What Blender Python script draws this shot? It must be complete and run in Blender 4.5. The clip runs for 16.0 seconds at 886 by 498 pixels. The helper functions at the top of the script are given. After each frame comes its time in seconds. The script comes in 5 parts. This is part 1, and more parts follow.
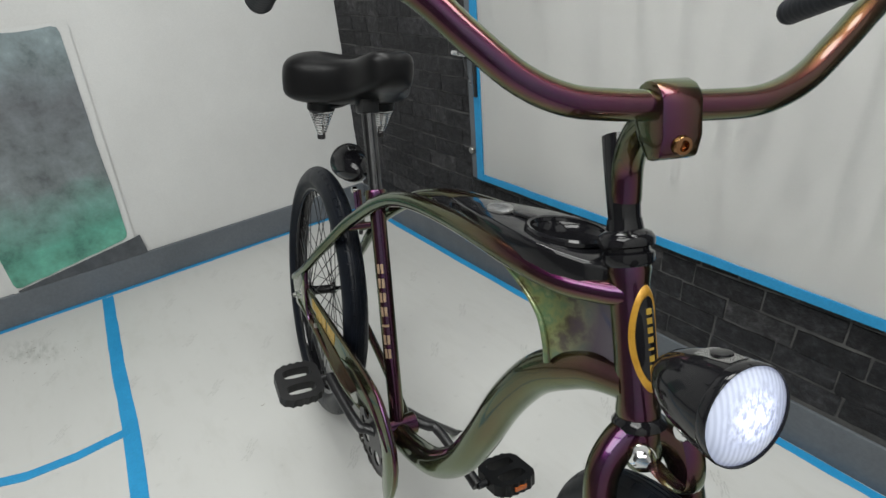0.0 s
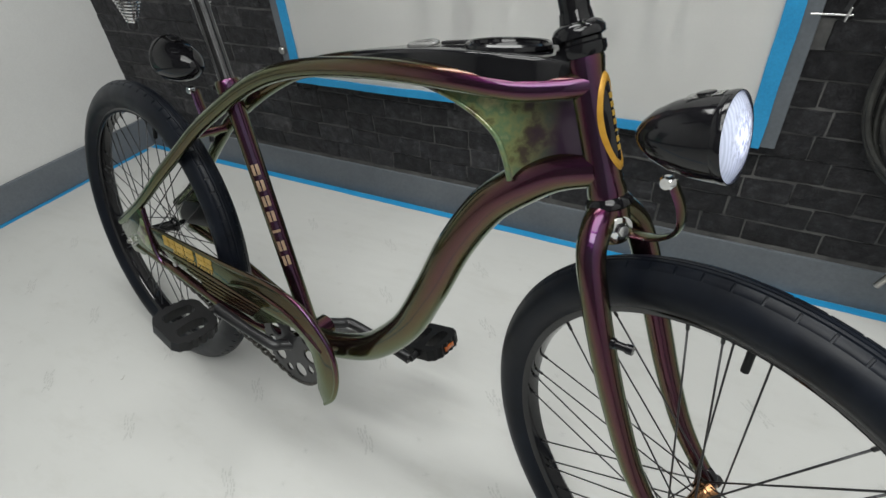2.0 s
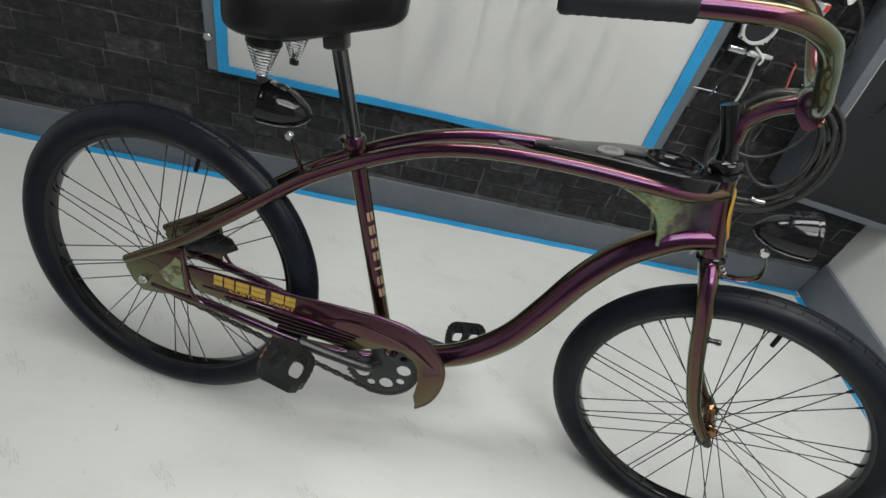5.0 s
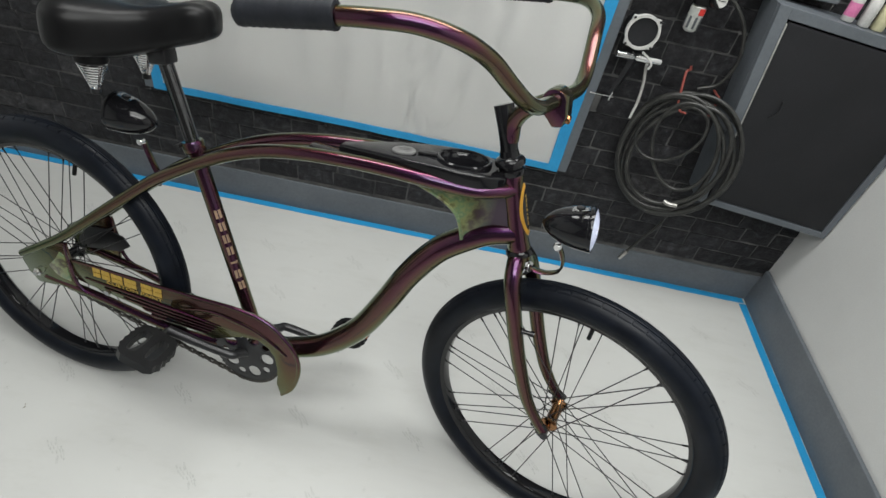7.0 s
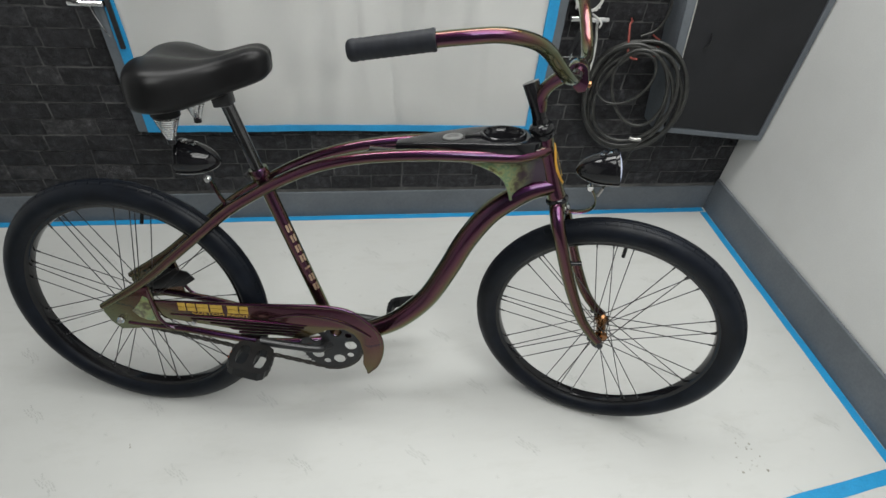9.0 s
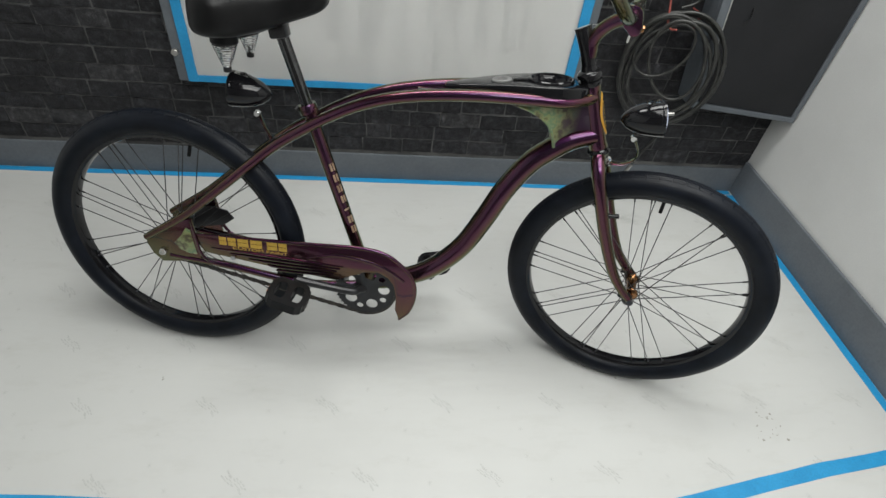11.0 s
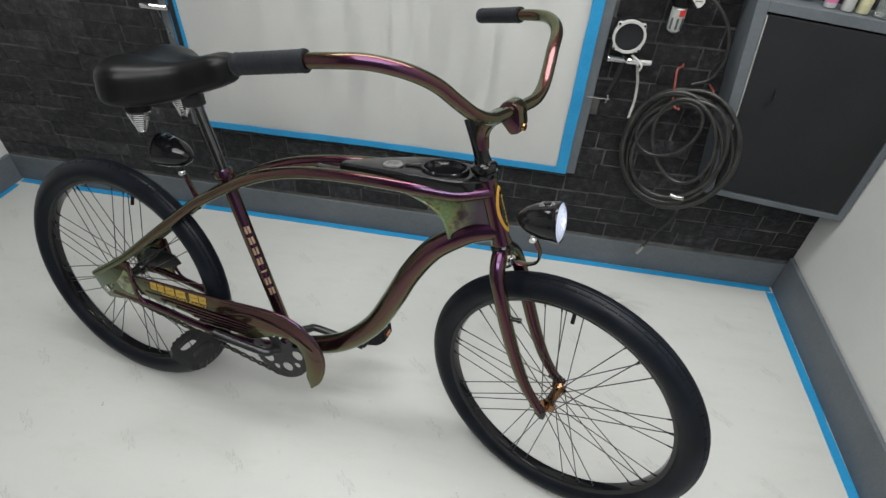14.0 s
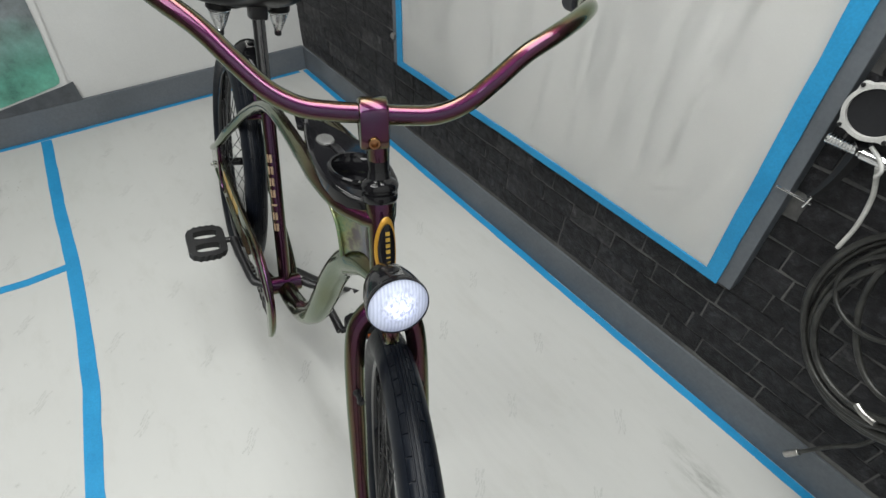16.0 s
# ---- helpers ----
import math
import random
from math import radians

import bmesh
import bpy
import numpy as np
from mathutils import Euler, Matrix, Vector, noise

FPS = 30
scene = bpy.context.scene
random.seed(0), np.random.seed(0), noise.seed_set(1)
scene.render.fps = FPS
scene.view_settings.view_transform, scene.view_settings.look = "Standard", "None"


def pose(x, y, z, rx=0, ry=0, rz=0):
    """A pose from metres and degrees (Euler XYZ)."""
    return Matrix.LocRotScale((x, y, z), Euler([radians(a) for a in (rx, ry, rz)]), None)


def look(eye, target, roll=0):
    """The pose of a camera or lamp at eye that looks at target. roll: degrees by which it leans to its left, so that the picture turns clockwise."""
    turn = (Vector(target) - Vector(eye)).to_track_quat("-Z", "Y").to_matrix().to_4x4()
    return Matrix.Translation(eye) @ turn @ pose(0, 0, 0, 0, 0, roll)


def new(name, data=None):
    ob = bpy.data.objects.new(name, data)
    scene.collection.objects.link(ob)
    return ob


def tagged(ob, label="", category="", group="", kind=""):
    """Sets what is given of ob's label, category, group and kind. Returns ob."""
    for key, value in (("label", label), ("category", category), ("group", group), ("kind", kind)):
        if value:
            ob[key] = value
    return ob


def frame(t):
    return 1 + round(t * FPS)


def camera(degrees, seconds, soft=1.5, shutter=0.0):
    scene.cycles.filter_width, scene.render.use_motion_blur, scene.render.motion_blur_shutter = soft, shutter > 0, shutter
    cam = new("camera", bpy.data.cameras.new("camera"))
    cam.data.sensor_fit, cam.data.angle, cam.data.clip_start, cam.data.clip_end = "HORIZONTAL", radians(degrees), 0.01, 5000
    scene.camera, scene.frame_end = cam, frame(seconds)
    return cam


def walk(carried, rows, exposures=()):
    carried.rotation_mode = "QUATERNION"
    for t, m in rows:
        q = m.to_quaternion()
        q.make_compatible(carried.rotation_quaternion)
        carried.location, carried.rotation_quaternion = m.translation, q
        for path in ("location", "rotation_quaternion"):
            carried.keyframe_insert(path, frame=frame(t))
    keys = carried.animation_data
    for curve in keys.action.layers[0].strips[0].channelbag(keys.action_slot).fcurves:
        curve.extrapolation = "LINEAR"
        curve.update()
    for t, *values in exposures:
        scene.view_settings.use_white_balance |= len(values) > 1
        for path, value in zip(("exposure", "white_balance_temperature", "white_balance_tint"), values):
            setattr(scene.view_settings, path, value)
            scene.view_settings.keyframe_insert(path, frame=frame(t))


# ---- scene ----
cam = camera(80.00, 16.0)
PATH = [
    (0, (1.2764, -1.0845, 1.0480), (0.3350, -0.4356, 0.4294), -5.13),
    (0.5, (1.2733, -1.1025, 1.0403), (0.3848, -0.3991, 0.4033), -6.15),
    (1, (1.2593, -1.1420, 1.0242), (0.4611, -0.3682, 0.3504), -7.46),
    (1.5, (1.2288, -1.1770, 0.9821), (0.5726, -0.3351, 0.2399), -7.31),
    (2, (1.1618, -1.2320, 0.9717), (0.6452, -0.3465, 0.1724), -4.85),
    (2.5, (1.0473, -1.2927, 0.9947), (0.6781, -0.3739, 0.1524), -2.23),
    (3, (0.9258, -1.3530, 1.0275), (0.7064, -0.4165, 0.1530), 2.64),
    (3.5, (0.8052, -1.4111, 1.0518), (0.7434, -0.4667, 0.1605), 8.02),
    (6, (0.4842, -1.4347, 1.2429), (0.6272, -0.4584, 0.3965), 16.85),
    (6.5, (0.6672, -1.4246, 1.2534), (0.7138, -0.4367, 0.4097), 14.28),
    (7, (0.9387, -1.4703, 1.2700), (0.9540, -0.4989, 0.4062), 12.16),
    (7.5, (1.1539, -1.5486, 1.3058), (1.1715, -0.6055, 0.4113), 7.48),
    (8, (1.0780, -1.5978, 1.3233), (1.1040, -0.6610, 0.4224), 6.37),
    (8.5, (0.8442, -1.6133, 1.3372), (0.9599, -0.6846, 0.4349), 5.04),
    (9, (0.6896, -1.6264, 1.3429), (0.8552, -0.6847, 0.4621), 5.04),
    (11.5, (0.6171, -1.7260, 1.2572), (0.7622, -0.7934, 0.3632), 7.63),
    (12, (0.6346, -1.7296, 1.2610), (0.7876, -0.8013, 0.3638), 7.64),
    (12.5, (0.6502, -1.7155, 1.2828), (0.8127, -0.7736, 0.4016), 7.57),
    (13, (0.7376, -1.6963, 1.3015), (0.8849, -0.7320, 0.4421), 7.44),
    (13.5, (0.8709, -1.6359, 1.3442), (0.9470, -0.6569, 0.4923), 7.02),
    (14, (1.0732, -1.5601, 1.3447), (0.9438, -0.5897, 0.4894), 3.43),
    (14.5, (1.2095, -1.4330, 1.3003), (0.9391, -0.5065, 0.4293), 2.39),
    (15, (1.3236, -1.2475, 1.2637), (0.8877, -0.3747, 0.4045), 0.74),
    (15.5, (1.4350, -1.0994, 1.2513), (0.8617, -0.3530, 0.3545), 1.49),
    (16, (1.5225, -0.9891, 1.2421), (0.7855, -0.4126, 0.3396), 2.29),
]
walk(cam, [(t, look(eye, target, roll)) for t, eye, target, roll in PATH])

# ---- world and light ----
world = bpy.data.worlds.new("room_world")
scene.world = world
world.use_nodes = True
world.node_tree.nodes["Background"].inputs["Color"].default_value = (0.75, 0.8, 0.85, 1)
world.node_tree.nodes["Background"].inputs["Strength"].default_value = 0.05
scene.view_settings.exposure = 0.0

CEIL = 2.45
LEFT, RIGHT, FRONT = -0.985, 2.112, -3.4


def area_lamp(name, x, y, z, sx, sy, power, color=(0.99, 1.0, 0.975)):
    data = bpy.data.lights.new(name, "AREA")
    data.shape, data.size, data.size_y, data.energy, data.color = "RECTANGLE", sx, sy, power, color
    ob = new(name, data)
    ob.matrix_world = pose(x, y, z)
    return ob


TUBES = [(0.85, -0.46, 37.0, 2.2, 0.46), (1.1, -1.45, 22.0, 1.5, 0.75), (1.15, -2.3, 33.0, 1.5, 0.75)]
for tx, ty, power, long, wide in TUBES:
    area_lamp("tube_light", tx, ty, CEIL - 0.075, long, wide, power)

# ---- materials ----


def nodes_of(name):
    m = bpy.data.materials.new(name)
    m.use_nodes = True
    t = m.node_tree
    return m, t.nodes, t.links, t.nodes["Principled BSDF"]


def noise_node(n, l, scale, detail=6.0, rough=0.6, coord="Object", stretch=None):
    tc = n.new("ShaderNodeTexCoord")
    no = n.new("ShaderNodeTexNoise")
    no.inputs["Scale"].default_value, no.inputs["Detail"].default_value, no.inputs["Roughness"].default_value = scale, detail, rough
    if stretch:
        mp = n.new("ShaderNodeMapping")
        mp.inputs["Scale"].default_value = stretch
        l.new(tc.outputs[coord], mp.inputs["Vector"])
        l.new(mp.outputs["Vector"], no.inputs["Vector"])
    else:
        l.new(tc.outputs[coord], no.inputs["Vector"])
    return no.outputs["Fac"]


def ramp(n, l, fac, stops):
    r = n.new("ShaderNodeValToRGB")
    e = r.color_ramp.elements
    while len(e) < len(stops):
        e.new(0.5)
    for el, (p, c) in zip(e, stops):
        el.position, el.color = p, (*c, 1) if len(c) == 3 else c
    l.new(fac, r.inputs["Fac"])
    return r.outputs["Color"]


def mixc(n, l, a, b, fac, kind="MIX"):
    m = n.new("ShaderNodeMix")
    m.data_type, m.blend_type = "RGBA", kind
    for sock, v in ((m.inputs["Factor"], fac), (m.inputs["A"], a), (m.inputs["B"], b)):
        if hasattr(v, "links"):
            l.new(v, sock)
        elif isinstance(v, tuple):
            sock.default_value = (*v, 1)
        else:
            sock.default_value = v
    return m.outputs["Result"]


def bump(n, l, b, fac, strength, dist=0.002, prev=None):
    bp = n.new("ShaderNodeBump")
    bp.inputs["Strength"].default_value, bp.inputs["Distance"].default_value = strength, dist
    l.new(fac, bp.inputs["Height"])
    if prev is not None:
        l.new(prev, bp.inputs["Normal"])
    l.new(bp.outputs["Normal"], b.inputs["Normal"])
    return bp.outputs["Normal"]


def surface(name, c1, c2, scale=8.0, rough=0.5, metal=0.0, fine=120.0, relief=0.15, dist=0.001, coat=0.0, rough2=None, ior=1.5, spec=0.5, mottle=0.14):
    """Two-tone surface with coarse variation, fine grain and a fine relief."""
    m, n, l, b = nodes_of(name)
    col = ramp(n, l, noise_node(n, l, scale), [(0.32, c1), (0.68, c2)])
    grain = noise_node(n, l, fine, 4.0)
    g = ramp(n, l, grain, [(0.3, (1 - mottle,) * 3), (0.7, (1 + 0.4 * mottle,) * 3)])
    l.new(mixc(n, l, col, g, 1.0, "MULTIPLY"), b.inputs["Base Color"])
    if rough2 is None:
        b.inputs["Roughness"].default_value = rough
    else:
        r = ramp(n, l, noise_node(n, l, scale * 2.3), [(0.3, (rough,) * 3), (0.7, (rough2,) * 3)])
        l.new(r, b.inputs["Roughness"])
    b.inputs["Metallic"].default_value, b.inputs["Coat Weight"].default_value, b.inputs["IOR"].default_value = metal, coat, ior
    b.inputs["Coat Roughness"].default_value, b.inputs["Specular IOR Level"].default_value = 0.04, spec
    if relief:
        bump(n, l, b, grain, relief, dist)
    return m


def flip_paint(name, thickness, body, film_ior=1.44, ior=1.80):
    """Colour-shift lacquer: a thin interference film over a dark pearl base, under clear coat."""
    m, n, l, b = nodes_of(name)
    cloud = noise_node(n, l, 7.0, 3.0)
    flake = noise_node(n, l, 900.0, 2.0)
    b.inputs["Base Color"].default_value = (*body, 1)
    b.inputs["IOR"].default_value = ior
    b.inputs["Roughness"].default_value = 0.26
    b.inputs["Thin Film IOR"].default_value = film_ior
    mr = n.new("ShaderNodeMapRange")
    mr.inputs["To Min"].default_value, mr.inputs["To Max"].default_value = thickness - 9, thickness + 9
    l.new(cloud, mr.inputs["Value"])
    l.new(mr.outputs["Result"], b.inputs["Thin Film Thickness"])
    b.inputs["Coat Weight"].default_value, b.inputs["Coat Roughness"].default_value = 1.0, 0.025
    b.inputs["Coat IOR"].default_value = 1.4
    b.inputs["Coat Tint"].default_value = (0.80, 0.78, 0.64, 1)
    bump(n, l, b, flake, 0.03, 0.0004)
    return m


PAINT = flip_paint("colour_shift_paint", 481.0, (0.006, 0.004, 0.005))
BLACK = surface("gloss_black_enamel", (0.005, 0.005, 0.006), (0.009, 0.009, 0.0105), 20, 0.10, 0, 300, 0.02, 0.0003, 0.18, None, 1.5, 0.28)
SATIN = surface("satin_black_metal", (0.012, 0.012, 0.013), (0.025, 0.025, 0.027), 30, 0.32, 0.3, 400, 0.06, 0.0004)
RUBBER = surface("tyre_rubber", (0.0028, 0.0037, 0.0060), (0.0068, 0.0090, 0.0140), 14, 0.32, 0, 260, 0.10, 0.0005, 0, 0.45, 1.5, 0.17)
GRIP = surface("grip_rubber", (0.008, 0.009, 0.012), (0.015, 0.017, 0.022), 30, 0.5, 0, 380, 0.2, 0.0005, 0, None, 1.5, 0.25)
VINYL = surface("saddle_vinyl", (0.004, 0.004, 0.0043), (0.007, 0.007, 0.0076), 16, 0.30, 0, 520, 0.25, 0.0004, 0, 0.40, 1.5, 0.2)
PLASTIC = surface("black_plastic", (0.004, 0.0041, 0.0045), (0.008, 0.0082, 0.009), 30, 0.42, 0, 300, 0.1, 0.0005, 0, None, 1.5, 0.2)
CHROME = surface("chrome", (0.72, 0.72, 0.72), (0.82, 0.82, 0.82), 40, 0.12, 1, 300, 0.02, 0.0002)
STEEL = surface("dull_steel", (0.35, 0.34, 0.32), (0.55, 0.54, 0.52), 60, 0.32, 1, 500, 0.08, 0.0003)
GUNMETAL = surface("polished_dark_steel", (0.09, 0.09, 0.094), (0.13, 0.13, 0.134), 40, 0.13, 1, 300, 0.02, 0.0002)
COPPER = surface("copper_anodised", (0.26, 0.13, 0.06), (0.38, 0.20, 0.10), 50, 0.2, 1, 300, 0.02, 0.0002)
GOLD = surface("gold_vinyl", (0.48, 0.30, 0.04), (0.60, 0.39, 0.07), 60, 0.35, 0.4, 300, 0.03, 0.0002)
OCHRE = surface("amber_gold_enamel", (0.42, 0.21, 0.02), (0.55, 0.30, 0.04), 60, 0.3, 0.3, 300, 0.03, 0.0002)
CREAM = surface("pale_gold_decal", (0.46, 0.33, 0.22), (0.60, 0.44, 0.30), 60, 0.35, 0.1, 300, 0.03, 0.0002)
AMBER = surface("amber_reflector", (0.36, 0.08, 0.015), (0.5, 0.13, 0.02), 80, 0.2, 0, 300, 0.05, 0.0003, 0.5)
CHAIN = surface("oily_chain_steel", (0.035, 0.032, 0.029), (0.085, 0.079, 0.072), 90, 0.4, 0.8, 500, 0.1, 0.0003)
SPOKE = surface("black_spoke_steel", (0.03, 0.03, 0.032), (0.06, 0.06, 0.062), 90, 0.3, 0.7, 500, 0.0)


def floor_sheet():
    m, n, l, b = nodes_of("white_floor_sheet")
    base = ramp(n, l, noise_node(n, l, 1.6, 5.0), [(0.3, (0.458, 0.462, 0.448)), (0.7, (0.486, 0.490, 0.476))])
    scuff = ramp(n, l, noise_node(n, l, 5.0, 8.0, 0.7, stretch=(1.0, 2.6, 1.0)), [(0.52, (1, 1, 1)), (0.78, (0.91, 0.905, 0.89))])
    speck = ramp(n, l, noise_node(n, l, 46.0, 3.0, 0.5), [(0.73, (1, 1, 1)), (0.80, (0.70, 0.68, 0.64))])
    col = mixc(n, l, base, scuff, 1.0, "MULTIPLY")
    col = mixc(n, l, col, speck, 0.45, "MULTIPLY")
    tc = n.new("ShaderNodeTexCoord")
    for (sx, sy, ang, half_x, half_y, dark) in ((1.50, -0.16, -12, 0.17, 0.05, 0.55), (-0.74, -1.42, 35, 0.17, 0.07, 0.5)):
        mp = n.new("ShaderNodeMapping")
        mp.vector_type = "TEXTURE"
        mp.inputs["Location"].default_value, mp.inputs["Rotation"].default_value, mp.inputs["Scale"].default_value = (sx, sy, 0), (0, 0, radians(ang)), (half_x, half_y, 1)
        l.new(tc.outputs["Object"], mp.inputs["Vector"])
        ln = n.new("ShaderNodeVectorMath")
        ln.operation = "LENGTH"
        l.new(mp.outputs["Vector"], ln.inputs[0])
        near = ramp(n, l, ln.outputs["Value"], [(0.0, (1, 1, 1)), (1.0, (0, 0, 0))])
        streak = ramp(n, l, noise_node(n, l, 26.0, 6.0, 0.7, stretch=(0.6, 2.2, 1.0)), [(0.42, (0, 0, 0)), (0.66, (1, 1, 1))])
        mask = mixc(n, l, near, streak, 1.0, "MULTIPLY")
        col = mixc(n, l, col, mixc(n, l, (1.0, 1.0, 1.0), (dark, dark, dark * 0.97), mask), 1.0, "MULTIPLY")
    l.new(col, b.inputs["Base Color"])
    l.new(ramp(n, l, noise_node(n, l, 3.0), [(0.3, (0.46,) * 3), (0.7, (0.58,) * 3)]), b.inputs["Roughness"])
    long_wave = noise_node(n, l, 2.2, 3.0, 0.5, stretch=(0.7, 3.0, 1.0))
    first = bump(n, l, b, long_wave, 0.32, 0.02)
    bump(n, l, b, noise_node(n, l, 160.0), 0.05, 0.001, first)
    return m


def brick_paint():
    m, n, l, b = nodes_of("charcoal_painted_brick")
    oi = n.new("ShaderNodeObjectInfo")
    tone = ramp(n, l, oi.outputs["Random"], [(0.0, (0.010, 0.010, 0.0115)), (0.6, (0.0155, 0.0155, 0.0178)), (0.88, (0.023, 0.023, 0.0258)), (1.0, (0.031, 0.0305, 0.032))])
    rub = ramp(n, l, noise_node(n, l, 34.0, 9.0, 0.78), [(0.40, (0.6, 0.6, 0.62)), (0.52, (1.3, 1.29, 1.28)), (0.60, (2.4, 2.38, 2.35)), (0.70, (5.0, 4.95, 4.8))])
    l.new(mixc(n, l, tone, rub, 1.0, "MULTIPLY"), b.inputs["Base Color"])
    l.new(ramp(n, l, noise_node(n, l, 40.0), [(0.3, (0.42,) * 3), (0.7, (0.68,) * 3)]), b.inputs["Roughness"])
    b.inputs["Specular IOR Level"].default_value = 0.3
    first = bump(n, l, b, noise_node(n, l, 44.0, 7.0, 0.70), 1.0, 0.012)
    bump(n, l, b, noise_node(n, l, 150.0, 5.0), 0.7, 0.004, first)
    # one continuous grain over the whole wall, so that no two bricks look alike
    geo = n.new("ShaderNodeNewGeometry")
    for node in [q for q in n if q.type == "TEX_NOISE"]:
        l.new(geo.outputs["Position"], node.inputs["Vector"])
    return m


FLOOR = floor_sheet()
BRICK = brick_paint()
MORTAR = surface("dark_grey_mortar", (0.048, 0.048, 0.049), (0.135, 0.134, 0.131), 14, 0.8, 0, 160, 0.5, 0.002)
WALLW = surface("white_wall_paint", (0.505, 0.508, 0.50), (0.57, 0.574, 0.566), 1.9, 0.5, 0, 240, 0.10, 0.0012, 0, None, 1.5, 0.5, 0.05)
SHEETW = surface("white_masking_sheet", (0.76, 0.76, 0.745), (0.80, 0.80, 0.785), 0.8, 0.6, 0, 420, 0.0, 0.002, 0, None, 1.5, 0.5, 0.015)
GREYP = surface("slate_grey_gloss_paint", (0.085, 0.097, 0.110), (0.120, 0.134, 0.150), 4.0, 0.42, 0, 120, 0.08, 0.001, 0, 0.55)
TAPE = surface("blue_masking_tape", (0.008, 0.215, 0.45), (0.015, 0.26, 0.52), 14.0, 0.55, 0, 220, 0.25, 0.0006)
DOORB = surface("dark_matt_door_panel", (0.012, 0.0125, 0.014), (0.018, 0.0185, 0.021), 5.0, 0.5, 0, 220, 0.12, 0.0006, 0, None, 1.5, 0.25)
DARKW = surface("dark_back_wall", (0.10, 0.10, 0.10), (0.14, 0.14, 0.14), 2.0, 0.6, 0, 90, 0.05, 0.001)
CEILW = surface("dark_ceiling_paint", (0.06, 0.06, 0.062), (0.09, 0.09, 0.092), 2.0, 0.7, 0, 90, 0.05, 0.001)

# ---- geometry helpers ----


def mesh_of(name, bm, mat, smooth=True):
    me = bpy.data.meshes.new(name)
    bmesh.ops.recalc_face_normals(bm, faces=bm.faces[:])
    bm.to_mesh(me)
    bm.free()
    for p in me.polygons:
        p.use_smooth = smooth
    if mat:
        me.materials.append(mat)
    return me


def part(name, bm, mat, parent=None, label="", smooth=True, m=None, angle=40):
    me = mesh_of(name, bm, mat, smooth)
    if smooth:
        me.set_sharp_from_angle(angle=radians(angle))
    ob = new(name, me)
    if parent is not None:
        ob.parent = parent
    if m is not None:
        ob.matrix_local = m
    if label:
        ob["label"] = label
    return ob


def box_bm(x0, x1, y0, y1, z0, z1, bevel=0.0, segs=2):
    bm = bmesh.new()
    bmesh.ops.create_cube(bm, size=1, matrix=Matrix.LocRotScale(((x0 + x1) / 2, (y0 + y1) / 2, (z0 + z1) / 2), None, (abs(x1 - x0), abs(y1 - y0), abs(z1 - z0))))
    if bevel:
        bmesh.ops.bevel(bm, geom=bm.edges[:], offset=bevel, segments=segs, affect="EDGES", profile=0.5)
    return bm


def spline(pts, per=8):
    """A smooth line through the points (centripetal style)."""
    p = [Vector(q) for q in pts]
    p = [p[0] * 2 - p[1]] + p + [p[-1] * 2 - p[-2]]
    out = []
    for i in range(1, len(p) - 2):
        a, b, c, d = p[i - 1:i + 3]
        for k in range(per):
            t = k / per
            out.append(0.5 * ((2 * b) + (c - a) * t + (2 * a - 5 * b + 4 * c - d) * t * t + (3 * b - a - 3 * c + d) * t ** 3))
    out.append(p[-2])
    return out


def sweep_bm(pts, radius, sides=16, per=8, flat=1.0, flat_axis=(0, 1, 0), caps=True, smooth_line=True, bm=None):
    """A tube along a line. radius: a number or a list over the line; flat: squash along flat_axis."""
    line = spline(pts, per) if smooth_line else [Vector(q) for q in pts]
    bm = bm or bmesh.new()
    rings = []
    count = len(line)
    axis = Vector(flat_axis)
    prev = None
    for i, c in enumerate(line):
        d = (line[min(i + 1, count - 1)] - line[max(i - 1, 0)]).normalized()
        if prev is None:
            ref = axis if abs(d.dot(axis)) < 0.95 else Vector((0, 0, 1))
            u = (ref - d * ref.dot(d)).normalized()
        else:
            u = (prev - d * prev.dot(d)).normalized()
        prev = u
        v = d.cross(u)
        s = i / (count - 1)
        if isinstance(radius, (int, float)):
            r = radius
        else:
            f = s * (len(radius) - 1)
            k = min(int(f), len(radius) - 2)
            r = radius[k] + (radius[k + 1] - radius[k]) * (f - k)
        rings.append([bm.verts.new(c + (u * math.cos(a) * flat + v * math.sin(a)) * r) for a in [2 * math.pi * j / sides for j in range(sides)]])
    for a, b in zip(rings, rings[1:]):
        for j in range(sides):
            k = (j + 1) % sides
            bm.faces.new((a[j], a[k], b[k], b[j]))
    if caps:
        bm.faces.new(rings[0][::-1])
        bm.faces.new(rings[-1])
    return bm


def lathe_bm(profile, segs=32, axis="z", bm=None, closed=False):
    """A body of revolution. profile: (radius, along) pairs."""
    bm = bm or bmesh.new()
    rows = []
    for r, h in profile:
        row = []
        if r < 1e-6:
            p = {"z": (0, 0, h), "y": (0, h, 0), "x": (h, 0, 0)}[axis]
            row = [bm.verts.new(p)] * segs
        else:
            for j in range(segs):
                a = 2 * math.pi * j / segs
                c, s = r * math.cos(a), r * math.sin(a)
                row.append(bm.verts.new({"z": (c, s, h), "y": (c, h, s), "x": (h, c, s)}[axis]))
        rows.append(row)
    pairs = list(zip(rows, rows[1:]))
    if closed:
        pairs.append((rows[-1], rows[0]))
    for a, b in pairs:
        for j in range(segs):
            k = (j + 1) % segs
            vs = []
            for v in (a[j], a[k], b[k], b[j]):
                if v not in vs:
                    vs.append(v)
            if len(vs) > 2:
                bm.faces.new(vs)
    return bm


